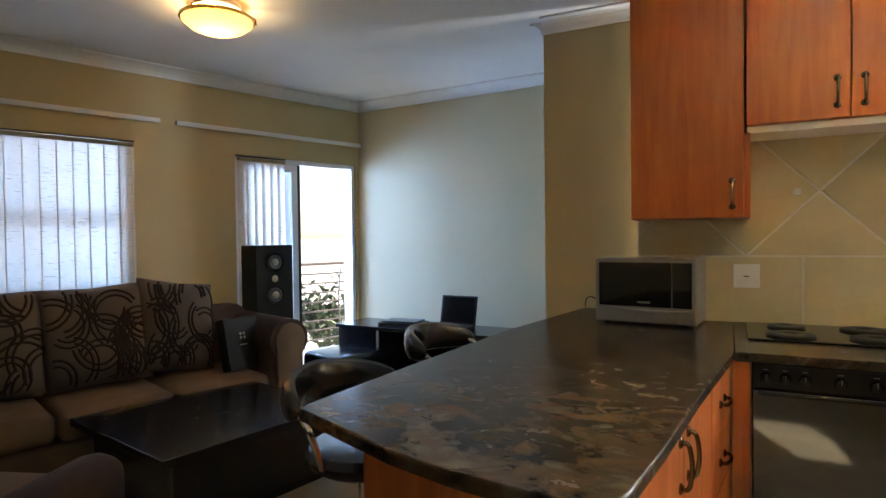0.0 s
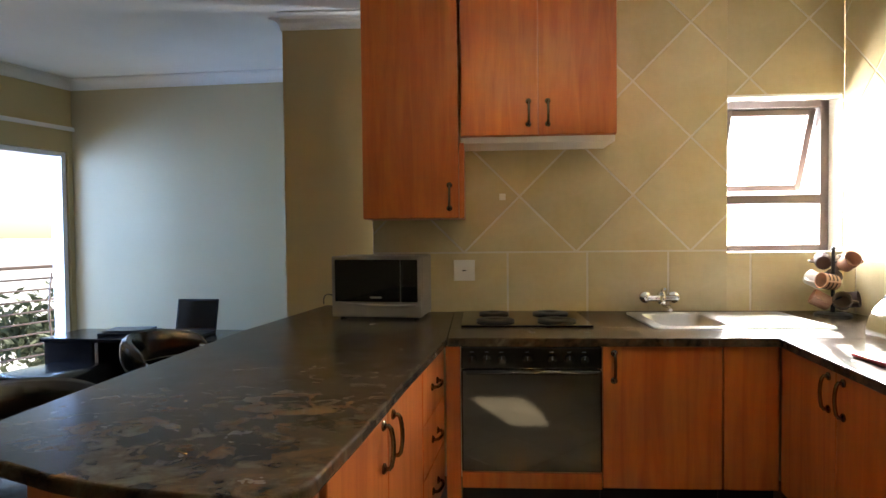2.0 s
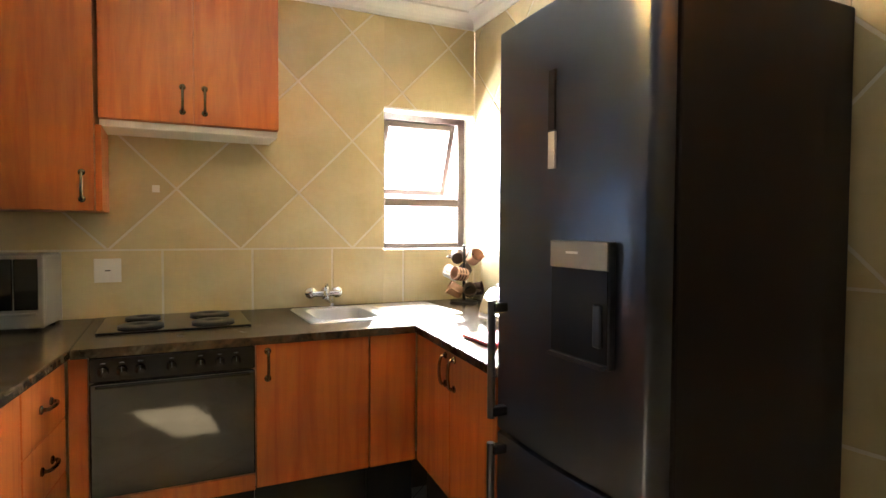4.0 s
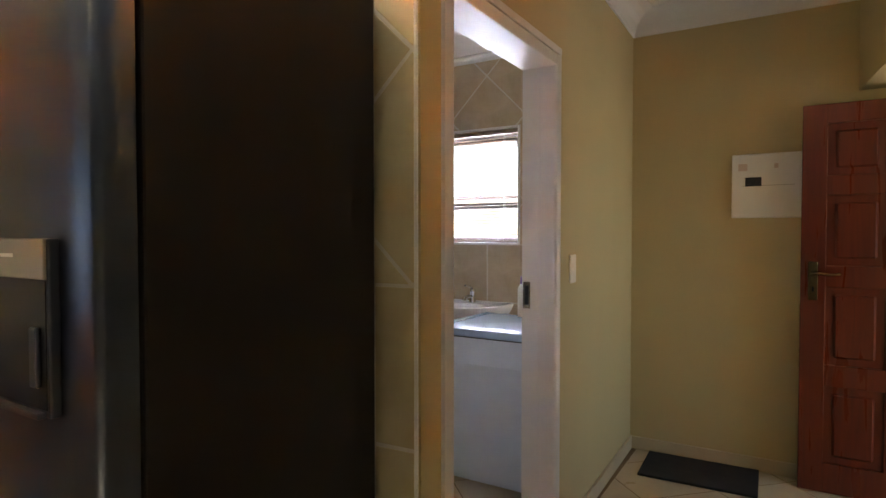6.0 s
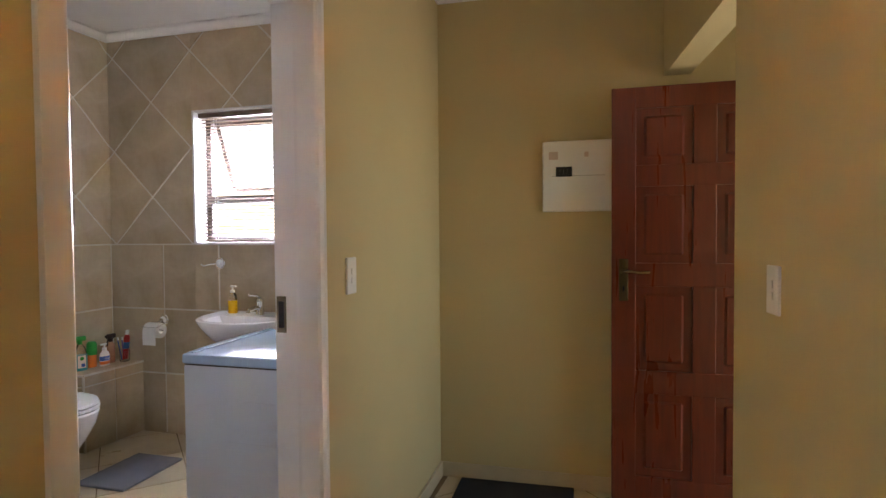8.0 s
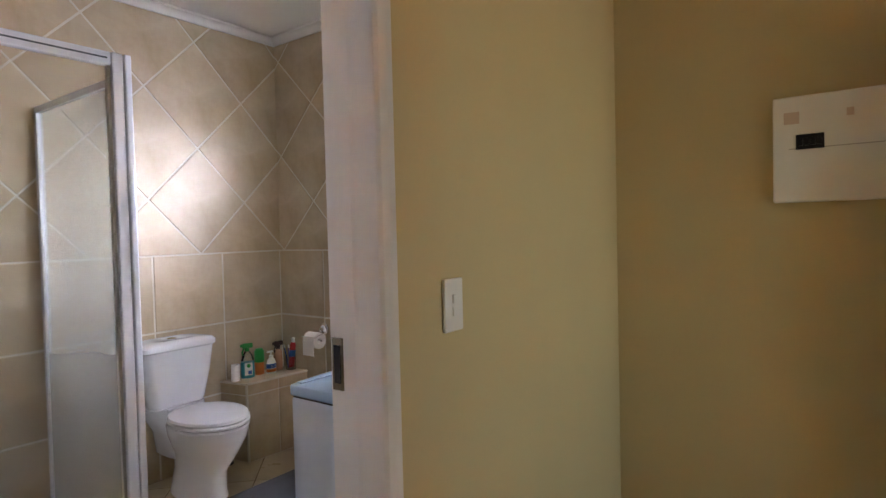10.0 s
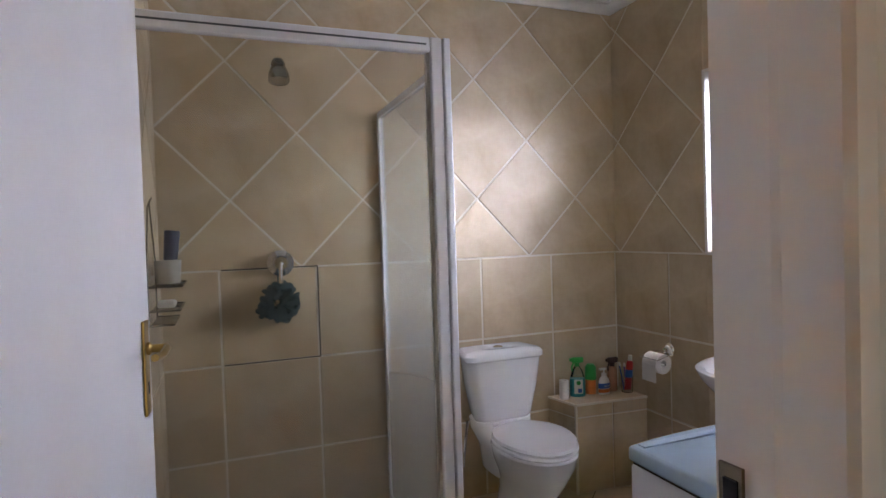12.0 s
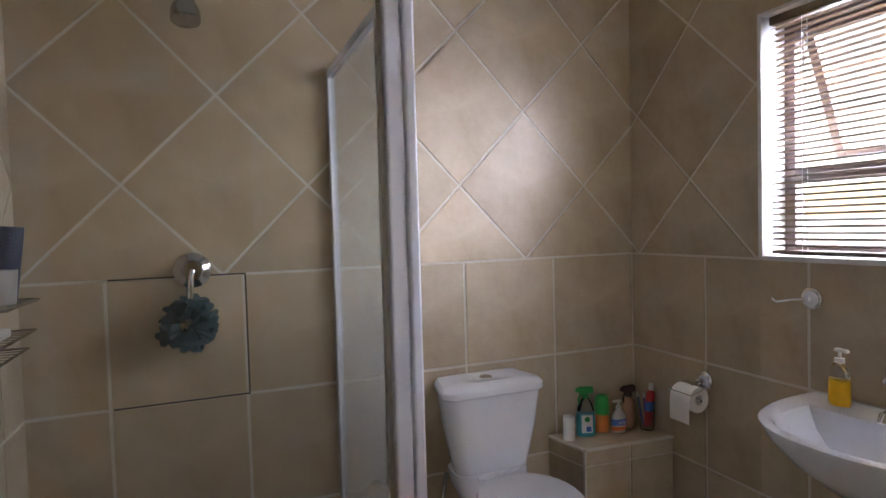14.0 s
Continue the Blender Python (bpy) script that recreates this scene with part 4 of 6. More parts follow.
def hob():
    t = thing("hob", pose(0.13, 2.70, CT), "black four-plate electric hob set in the worktop", "hob")
    part("plate_frame", box(-0.30, 0.30, -0.24, 0.25, 0.0005, 0.009, 0.003), BLACK_GL, t)
    for x, y, r in ((-0.14, -0.12, 0.09), (0.15, -0.12, 0.09), (-0.14, 0.12, 0.075), (0.15, 0.12, 0.09)):
        part("hotplate", lathe([(0, 0.009), (r, 0.009), (r, 0.017), (r - 0.01, 0.02), (r * 0.35, 0.02), (r * 0.3, 0.017), (0, 0.017)], 28, pose(x, y, 0)), BLACK_PL, t, "", True)


hob()


def sink():
    t = thing("sink", pose(0, 0, 0), "stainless steel sink bowl with drainer in the worktop", "sink")
    x0, x1, y0, y1, z = 0.68, 1.47, 2.40, 2.91, CT + 0.001
    bx0, bx1, by0, by1 = 0.74, 1.04, 2.455, 2.855
    bm = bmesh.new()

    def rr(a, b, c, d, r, zz, n=4):
        pts = []
        for cx, cy, s in ((b - r, d - r, 0), (a + r, d - r, 90), (a + r, c + r, 180), (b - r, c + r, 270)):
            pts += [bm.verts.new((cx + r * math.cos(radians(s + 90 * i / n)), cy + r * math.sin(radians(s + 90 * i / n)), zz)) for i in range(n + 1)]
        return pts
    rings = [rr(x0, x1, y0, y1, 0.03, z), rr(x0 + 0.004, x1 - 0.004, y0 + 0.004, y1 - 0.004, 0.03, z + 0.006), rr(x0 + 0.02, x1 - 0.02, y0 + 0.02, y1 - 0.02, 0.03, z + 0.003),
             rr(bx0, bx1, by0, by1, 0.06, z + 0.003), rr(bx0 + 0.008, bx1 - 0.008, by0 + 0.008, by1 - 0.008, 0.055, z - 0.01), rr(bx0 + 0.016, bx1 - 0.016, by0 + 0.016, by1 - 0.016, 0.05, z - 0.12), rr(bx0 + 0.035, bx1 - 0.035, by0 + 0.035, by1 - 0.035, 0.04, z - 0.14)]
    for a, b in zip(rings, rings[1:]):
        for i in range(len(a)): bm.faces.new([a[i], a[(i + 1) % len(a)], b[(i + 1) % len(a)], b[i]])
    bm.faces.new(rings[-1])
    part("bowl_and_rim", bm, STEEL, t, "", True)
    for k in range(7):
        y = 2.50 + k * 0.045
        part("drainer_rib", tube([(1.09, y, z + 0.003), (1.40, y, z + 0.003)], 0.004, 6), STEEL, t)
    part("drain", lathe([(0, 0.001), (0.035, 0.001), (0.035, 0.004), (0, 0.003)], 16, pose(0.89, 2.655, z - 0.14)), CHROME, t)


sink()


def kitchen_tap():
    t = thing("kitchen_tap", pose(0.885, 2.994, 1.0), "chrome wall-mounted mixer tap above the sink", "tap")
    for x in (-0.075, 0.075):
        part("flange", lathe([(0, 0), (0.032, 0), (0.030, 0.012), (0.016, 0.022), (0.016, 0.05), (0, 0.05)], 18, pose(x, 0, 0, 90)), CHROME, t, "", True)
    bm = tube([(-0.075, -0.05, 0), (0.075, -0.05, 0)], 0.018, 12)
    lathe([(0, -0.03), (0.022, -0.03), (0.024, 0.02), (0.018, 0.035), (0, 0.038)], 16, pose(0, -0.05, 0), bm)
    part("mixer_body", bm, CHROME, t, "", True)
    part("spout", tube([(0, -0.05, -0.02), (0, -0.07, -0.035), (0, -0.16, -0.03), (0, -0.19, -0.045)], 0.010, 10), CHROME, t, "", True)
    part("lever", tube([(0, -0.05, 0.036), (-0.004, -0.07, 0.05), (-0.01, -0.13, 0.056)], 0.007, 8), CHROME, t, "", True)


kitchen_tap()


def fridge():
    t = thing("fridge", pose(0, 0, 0), "tall graphite fridge-freezer with water dispenser, dark sides", "fridge")
    y0, y1 = 0.70, 1.335
    part("cabinet", box(1.093, 1.716, y0, y1, 0.03, 1.945, 0.006), FRIDGE_SIDE, t, "dark brown-black side")
    for k in range(4): part("foot", lathe([(0, 0), (0.02, 0), (0.02, 0.03), (0, 0.03)], 10, pose(1.17 + 0.45 * (k % 2), y0 + 0.05 + 0.55 * (k // 2), 0)), BLACK_PL, t)

    def door(z0, z1, name):
        bm = bmesh.new()
        n = 10
        prof = [(1.086, y0 + 0.004), (1.060, y0 + 0.001), (1.034, y0 + 0.004), (1.022, y0 + 0.010)] + [(1.017 - 0.014 * math.sin(math.pi * i / n), y0 + 0.018 + (y1 - y0 - 0.036) * i / n) for i in range(n + 1)] + [(1.034, y1 - 0.004), (1.086, y1 - 0.004)]
        return part(name, slab(prof, z0, z1, 0.006), FRIDGE, t, "", True)
    up = door(0.745, 1.955, "fridge_door")
    lo = door(0.06, 0.735, "freezer_door")
    part("hinge_cover", box(1.10, 1.16, y0 + 0.02, y0 + 0.09, 1.9455, 1.962, 0.006), BLACK_PL, t)
    for z0, z1, dr in ((0.80, 1.150, up), (0.40, 0.725, lo)):
        y = 1.262
        bm = tube([(0.960, y, z0), (0.960, y, z1)], 0.012, 10)
        h = part("door_handle", bm, GUNMETAL, dr, "gunmetal bar handle", True)
        for z in (z0 + 0.02, z1 - 0.02): part("handle_mount", box(0.960, 1.007, y - 0.018, y + 0.012, z - 0.014, z + 0.014, 0.005), BLACK_PL, h)
    dy0, dy1 = 0.795, 1.012
    disp = part("dispenser", box(0.990, 1.01, dy0, dy1, 1.04, 1.335, 0.004), GUNMETAL, up, "dark water dispenser recess")
    part("dispenser_panel", box(0.984, 0.990, dy0 + 0.002, dy1 - 0.002, 1.268, 1.334, 0.002), MICRO, disp, "silver control strip")
    part("dispenser_niche", box(0.9875, 0.9895, dy0 + 0.004, dy1 - 0.004, 1.054, 1.267, 0.001), BLACK_PL, disp)
    part("dispenser_lever", box(0.978, 0.9872, dy0 + 0.018, dy0 + 0.044, 1.09, 1.19, 0.004), FRIDGE, disp)
    part("drip_tray", box(0.974, 0.9875, dy0 + 0.006, dy1 - 0.006, 1.042, 1.052, 0.002), GUNMETAL, disp)
    part("dispenser_mark", box(0.9825, 0.9838, 0.90, 0.945, 1.303, 1.309, 0), WHITE_PL, disp)
    part("display", box(0.997, 1.004, 1.018, 1.045, 1.62, 1.775, 0.001), BLACK_PL, up, "dark vertical display strip")
    part("sticker", box(0.996, 1.0035, 1.015, 1.042, 1.52, 1.615, 0.0005), WHITE_PL, up, "pale energy sticker")


fridge()


def microwave():
    t = thing("microwave_oven", pose(-0.605, 2.70, CT, 0, 0, -7), "silver-grey microwave oven on the worktop", "microwave")
    part("housing", box(-0.235, 0.235, 0.02, 0.25, 0.012, 0.32, 0.01), MICRO, t)
    part("door_frame", box(-0.235, 0.235, 0, 0.02, 0.012, 0.32, 0.006), MICRO, t)
    part("window", box(-0.215, 0.125, -0.004, 0.0, 0.09, 0.302, 0.004), BLACK_GL, t)
    part("control_panel", box(0.13, 0.215, -0.004, 0.0, 0.09, 0.302, 0.003), BLACK_GL, t)
    bm = tube(arc((-0.2, -0.006, 0.085), (0, -0.012, 0.062), (0.21, -0.006, 0.075), 10), 0.007, 8)
    part("lower_lip", bm, MICRO, t, "", True)
    part("badge", box(-0.03, 0.03, -0.0055, -0.0042, 0.108, 0.116, 0), SILVER_PL, t)
    for x in (-0.19, 0.20):
        for y in (0.04, 0.22): part("foot", lathe([(0, 0), (0.015, 0), (0.013, 0.013), (0, 0.013)], 10, pose(x, y, 0)), BLACK_PL, t)
    part("power_cord", tube(arc((-0.235, 0.2, 0.05), (-0.33, 0.1, 0.17), (-0.36, 0.2, 0.05), 10), 0.003, 6), BLACK_PL, t)


microwave()


def socket(name, m, w, h, label, rockers=1, category="switch"):
    t = thing(name, m, label, category)
    part("plate", box(-w / 2, w / 2, 0.0, 0.009, -h / 2, h / 2, 0.003), WHITE_PL, t)
    for k in range(rockers):
        z = (k - (rockers - 1) / 2) * 0.03
        part("rocker", box(-0.009, 0.009, 0.009, 0.013, z - 0.011, z + 0.011, 0.002), WHITE_PL, t)
    return t


socket("isolator_switch", pose(-0.165, 2.994, 1.152, 0, 0, 180), 0.115, 0.115, "square white stove isolator switch on the tiles")
s = bpy.data.objects["isolator_switch"]
part("indicator", box(-0.012, 0.012, 0.0131, 0.0145, -0.003, 0.002, 0), BLACK_PL, s)
tagged(part("wall_plug", box(0.03, 0.064, 2.985, 2.995, 1.535, 1.57, 0.002), WHITE_PL), "small white cap on the kitchen tiles", "fixing")
socket("light_switch", pose(3.01, 0.6156, 1.188, 0, 0, 181.1), 0.075, 0.125, "white two-lever light switch on the khaki hall wall", 2)
socket("light_switch", wall_frame(HA, HB) @ pose(1.30, 0, 1.18), 0.075, 0.125, "white light switch beside the entrance opening", 2)


def bread_bin():
    t = thing("bread_bin", pose(1.56, 1.97, CT), "polished steel roll-top bread bin on the worktop", "bread bin")
    prof = [(-0.14, 0.0)] + [(-0.14 + 0.14 * (1 - math.cos(a)), 0.02 + 0.16 * math.sin(a)) for a in (0.15, 0.4, 0.7, 1.0, 1.3, math.pi / 2)] + [(0.13, 0.18), (0.14, 0.16), (0.14, 0.0)]
    bm = slab(prof, -0.2, 0.2, 0.004)
    bm.transform(Matrix(((1, 0, 0, 0), (0, 0, 1, 0), (0, 1, 0, 0), (0, 0, 0, 1))))
    part("body", bm, CHROME, t, "", True)
    part("side_trim", box(-0.14, 0.14, -0.21, -0.2, 0, 0.17, 0.004), BLACK_PL, t)
    part("lid_grip", tube([(-0.15, -0.05, 0.05), (-0.15, 0.05, 0.05)], 0.007), CHROME, t)


bread_bin()


def kettle_jar():
    t = thing("canister", pose(1.69, 2.38, CT), "dark metal canister at the back of the worktop", "canister")
    part("body", lathe([(0, 0), (0.055, 0), (0.057, 0.1), (0.05, 0.13), (0, 0.13)], 20), GUNMETAL, t, "", True)
    part("lid", lathe([(0, 0.13), (0.05, 0.13), (0.045, 0.145), (0.012, 0.15), (0.012, 0.165), (0, 0.168)], 20), GUNMETAL, t, "", True)


kettle_jar()


def mug_tree():
    x, y = 1.675, 2.80
    t = thing("mug_tree", pose(x, y, CT), "dark metal mug tree on the worktop", "mug tree")
    part("base", lathe([(0, 0), (0.085, 0), (0.08, 0.012), (0.01, 0.018), (0.008, 0.33), (0.014, 0.335), (0, 0.35)], 18), BLACK_PL, t, "", True)
    kinds = [("tan", PINK_LQ), ("white", WHITE_PL), ("dark brown", BROWN_FAB), ("cream", BEIGE_FAB)]
    for k in range(9):
        a, z = radians(195 + k * 78), 0.075 + 0.095 * (k // 3)
        word, c = kinds[(k * 3 + k // 3) % 4]
        part("peg", tube([(0, 0, z), (0.06 * math.cos(a), 0.06 * math.sin(a), z + 0.025)], 0.004, 6), BLACK_PL, t)
        m = thing("mug", pose(x + 0.068 * math.cos(a), y + 0.068 * math.sin(a), CT + z + 0.005, 62 + 9 * (k % 3), 0, math.degrees(a) + 55), word + " glazed mug hanging on the mug tree", "mug", "mugs on the mug tree")
        cup = part("cup", lathe([(0, -0.04), (0.032, -0.04), (0.038, -0.03), (0.040, 0.045), (0.036, 0.045), (0.034, -0.03), (0, -0.034)], 18), c, m, "", True)
        part("ear", tube(arc((0.039, 0, 0.03), (0.085, 0, 0.0), (0.038, 0, -0.025), 6), 0.005, 6), c, m, "", True)
        if k % 2:
            for q in (-0.012, 0.008, 0.028): part("stripe", lathe([(0.0399, q - 0.004), (0.0412, q), (0.0404, q + 0.004)], 18), BROWN_FAB, cup, "brown stripe", True)


mug_tree()
t = thing("dish_cloth", pose(1.25, 1.72, CT), "folded red dish cloth on the worktop", "cloth")
part("cloth", box(-0.09, 0.09, -0.12, 0.12, 0.001, 0.018, 0.008), RED_PL, t)

# ---- hall ----
t = thing("distribution_board", pose(4.2135, -0.095, 1.61, 0, 0, 90.7), "white electrical distribution board on the hall wall", "electrical board")
part("cover", box(-0.178, 0.178, 0.0, 0.03, -0.178, 0.178, 0.006), WHITE_PL, t)
part("breaker_window", box(0.03, 0.11, 0.0302, 0.034, -0.002, 0.048, 0.001), BLACK_PL, t, "black breaker window")
for k in range(4): part("breaker", box(0.036 + 0.018 * k, 0.05 + 0.018 * k, 0.034, 0.041, 0.010, 0.034, 0.001), BLACK_PL, t)
part("seam", box(-0.13, 0.13, 0.0301, 0.0312, 0.0, 0.003, 0), SILVER_PL, t)
part("warning_sticker", box(0.10, 0.145, 0.0301, 0.031, 0.085, 0.125, 0), FADED, t, "faded warning sticker")
part("hazard_mark", box(-0.05, -0.03, 0.0301, 0.031, 0.095, 0.12, 0), FADED, t)
t = thing("doormat", pose(3.995, 0.215, 0, 0, 0, 2), "black bristly doormat on the tiled hall floor", "doormat")
part("mat", box(-0.19, 0.19, -0.295, 0.295, 0.001, 0.016, 0.005), COIR, t)

# ---- living room ----


def sofa():
    t = thing("sofa", in_living(2.45, 0.12), "beige and brown three-seater sofa with rolled arms", "sofa")
    W = 2.36
    part("base", box(-W / 2 + 0.1, W / 2 - 0.1, 0.05, 0.9, 0.05, 0.28, 0.03, 3), BEIGE_FAB, t, "", True)
    part("backrest", box(-W / 2 + 0.1, W / 2 - 0.1, 0.0, 0.26, 0.1, 0.86, 0.07, 4), BROWN_FAB, t, "", True)
    for k in range(3):
        x = -W / 2 + 0.26 + 0.613 * (k + 0.5)
        part("seat_cushion", box(x - 0.304, x + 0.304, 0.22, 0.93, 0.28, 0.45, 0.055, 4), BEIGE_FAB, t, "beige suede seat cushion", True)
    for s in (-1, 1):
        x0 = s * (W / 2 - 0.13)
        a = part("arm", box(x0 - 0.11, x0 + 0.11, 0.02, 0.90, 0.05, 0.66, 0.03, 3), BROWN_FAB, t, "", True)
        bm = tube([(x0 + s * 0.02, 0.03, 0.66), (x0 + s * 0.02, 0.91, 0.66)], 0.145, 20)
        part("arm_roll", bm, BROWN_FAB, a, "brown rolled arm top", True)
        fr = [(x0 + s * 0.02 + 0.115 * math.cos(radians(q)), 0.66 + 0.115 * math.sin(radians(q))) for q in range(-20, 201, 20)] + [(x0 - 0.075, 0.35), (x0 - 0.09, 0.06), (x0 + 0.09, 0.06), (x0 + 0.075, 0.35)]
        bm = slab(fr, -0.93, -0.905, 0.006)
        bm.transform(Matrix(((1, 0, 0, 0), (0, 0, -1, 0), (0, 1, 0, 0), (0, 0, 0, 1))))
        part("arm_front", bm, BEIGE_FAB, a, "beige arm facing", True)
    for x in (-W / 2 + 0.15, W / 2 - 0.15):
        for y in (0.1, 0.85): part("foot", lathe([(0, 0), (0.03, 0), (0.035, 0.05), (0, 0.05)], 10, pose(x, y, 0)), BLACK_WOOD, t)


sofa()


def swirl_cushion(name, m, w, h, seed, label):
    """Scatter cushion with raised looping lines of pile."""
    rng = random.Random(seed)
    t = thing(name, m, label, "cushion", "patterned sofa cushions")
    d = 0.2
    part("pad", pillow(w, h, d), PAT, t, "", True)

    def surf(u, v):
        k = (max(0, 1 - u ** 4) * max(0, 1 - v ** 4)) ** 0.5
        return Vector((u * w / 2 * 0.97, d / 2 * k + 0.011, v * h / 2 * 0.97))
    bm = None
    for i in range(26):
        cu, cv, r, a0 = rng.uniform(-1.0, 1.0), rng.uniform(-1.0, 1.0), rng.uniform(0.22, 0.5), rng.uniform(0, 360)
        for dr in (0, 0.10):
            pts = []
            for q in range(0, 200, 15):
                u, v = cu + (r + dr) * math.cos(radians(a0 + q)), cv + (r + dr) * 1.15 * math.sin(radians(a0 + q))
                if abs(u) < 0.95 and abs(v) < 0.95: pts.append(surf(u, v))
                else:
                    if len(pts) > 2: bm = tube(pts, 0.0075, 5, bm)
                    pts = []
            if len(pts) > 2: bm = tube(pts, 0.0075, 5, bm)
    bm.transform(Matrix.Diagonal((1, 1, 1, 1)))
    part("swirl_pattern", bm, PATLINE, t, "dark brown looping lines")


for k, (u, w, tilt) in enumerate(((1.95, 0.54, 9), (2.45, 0.60, -2), (3.02, 0.64, 2), (3.52, 0.5, 0))):
    swirl_cushion("scatter_cushion", in_living(u, 0.50 + 0.02 * (k % 2), 0.765, tilt) @ pose(0, 0, 0, 16, -tilt, 0), w, 0.64, k + 3, "tan cushion with dark looping pattern leaning on the sofa back")
t = thing("laptop_bag", in_living(1.61, 0.80, 0.455, 8) @ pose(0, 0, 0, 14, 0, 0), "black box with pale printed emblem standing on the sofa", "box")
part("box", box(-0.13, 0.13, -0.05, 0.05, 0, 0.36, 0.006), BLACK_PL, t)
for ex, ez in ((-0.014, 0.245), (0.014, 0.245), (-0.014, 0.217), (0.014, 0.217)):
    bm = box(-0.0085, 0.0085, 0.0502, 0.0515, -0.0085, 0.0085, 0)
    bm.transform(pose(ex, 0, ez, 0, 45, 0))
    part("emblem", bm, SILVER_PL, t)
part("emblem_bar", box(-0.028, 0.028, 0.0502, 0.0515, 0.165, 0.171, 0), SILVER_PL, t)


def coffee_table():
    t = thing("coffee_table", pose(-2.785, 2.06, 0, 0, 0, -11), "low black wooden coffee table on the rug", "coffee table")
    part("tabletop", box(-0.50, 0.50, -0.525, 0.525, 0.38, 0.42, 0.004), BLACK_WOOD, t)
    for s in (-1, 1): part("side_panel", box(s * 0.40 - 0.02, s * 0.40 + 0.02, -0.44, 0.44, 0.012, 0.38, 0.003), BLACK_WOOD, t)
    part("front_panel", box(-0.38, 0.38, -0.44, -0.40, 0.012, 0.38, 0.003), BLACK_WOOD, t)
    part("shelf", box(-0.38, 0.38, -0.40, 0.40, 0.14, 0.165, 0.003), BLACK_WOOD, t)


coffee_table()
t = thing("rug", in_living(2.2, 1.6, 0, -8), "beige shaggy rug with a curved plum stripe", "rug")
part("rug_body", box(-1.25, 1.2, -0.75, 1.35, 0.001, 0.011, 0.004), CREAM_RUG, t)
strip = [(-1.2 + 0.25 * i, 0.85 + 0.35 * math.sin(i * 0.7)) for i in range(10)]
part("stripe", slab([(x, y) for x, y in strip] + [(x, y + 0.16) for x, y in reversed(strip)], 0.0112, 0.014, 0), PLUM, t, "plum stripe")


def armchair():
    t = thing("armchair", pose(-2.55, 0.62, 0, 0, 0, 20), "brown suede armchair with a rounded back", "armchair")
    part("base", box(-0.4, 0.4, -0.4, 0.4, 0.05, 0.4, 0.05, 3), BROWN_FAB, t, "", True)
    part("backrest", box(-0.42, 0.42, -0.5, -0.3, 0.05, 0.62, 0.08, 4), BROWN_FAB, t, "", True)
    for s in (-1, 1): part("arm", box(s * 0.42 - 0.1, s * 0.42 + 0.1, -0.45, 0.42, 0.05, 0.60, 0.09, 4), BROWN_FAB, t, "", True)
    part("seat_cushion", box(-0.3, 0.3, -0.3, 0.42, 0.4, 0.5, 0.04, 3), BEIGE_FAB, t, "", True)


armchair()


def speaker():
    t = thing("floor_speaker", in_living(1.09, 0.04), "tall black floor-standing loudspeaker with silver dust caps", "speaker")
    part("cabinet", box(-0.165, 0.165, 0.0, 0.26, 0.02, 1.31, 0.006), BLACK_PL, t)
    part("plinth", box(-0.18, 0.18, -0.0, 0.28, 0.0, 0.02, 0.003), BLACK_PL, t)
    for z in (1.17, 0.90, 0.63):
        c = part("driver", lathe([(0.085, 0.0), (0.09, 0.008), (0.078, 0.012), (0.07, 0.004), (0.06, -0.0)], 28, pose(0.0, 0.262, z, -90)), BLACK_PL, t, "", True)
        part("cone", lathe([(0, 0.004), (0.014, 0.006), (0.02, 0.003), (0.052, 0.010), (0.062, 0.004), (0.062, 0.001), (0, 0.001)], 28, pose(0.0, 0.261, z, -90)), GUNMETAL, c, "dark grey cone", True)
        part("dust_cap", lathe([(0.031, 0.0085), (0.026, 0.013), (0.014, 0.017), (0, 0.018)], 24, pose(0.0, 0.261, z, -90)), SILVER_PL, c, "silver dust cap", True)
    part("tweeter", lathe([(0, 0.006), (0.02, 0.004), (0.028, 0.001), (0, 0.0005)], 20, pose(0, 0.2605, 1.035, -90)), SILVER_PL, t, "", True)


speaker()


def desk():
    t = thing("desk", pose(-3.36, 4.40, 0, 0, 0, -3), "long low black desk against the wall", "desk")
    part("desktop", box(0, 1.95, -0.45, 0.0, 0.57, 0.6, 0.004), BLACK_WOOD, t)
    for x in (0.02, 0.42, 1.45, 1.9): part("side_panel", box(x, x + 0.022, -0.43, -0.02, 0.001, 0.57, 0.002), BLACK_WOOD, t)
    part("door", box(0.045, 0.415, -0.44, -0.422, 0.03, 0.565, 0.002), BLACK_WOOD, t)
    part("shelf", box(0.445, 1.45, -0.40, -0.02, 0.2, 0.22, 0.002), BLACK_WOOD, t)
    part("back_panel", box(0.045, 1.9, -0.024, -0.012, 0.02, 0.568, 0.002), BLACK_WOOD, t)
    part("edge_strip", box(0.443, 0.46, -0.445, -0.432, 0.02, 0.565, 0.001), SILVER_PL, t, "pale edging strip")


desk()
t = thing("laptop", pose(-2.30, 4.20, 0.6, 0, 0, -4), "open black laptop on the desk", "laptop")
part("base", box(-0.17, 0.17, -0.24, 0.0, 0.001, 0.022, 0.004), BLACK_PL, t)
bm = box(-0.17, 0.17, 0.0, 0.012, 0.0, 0.245, 0.004)
bm.transform(pose(0, -0.005, 0.02, -12))
sc = part("lid", bm, BLACK_PL, t)
bm = box(-0.155, 0.155, -0.0015, -0.0005, 0.015, 0.23, 0)
bm.transform(pose(0, -0.005, 0.02, -12))
part("screen", bm, BLACK_GL, sc, "dark switched-off screen")
t = thing("notebook_computer", pose(-2.78, 4.12, 0.6, 0, 0, 5), "closed dark notebook and papers lying on the desk", "laptop")
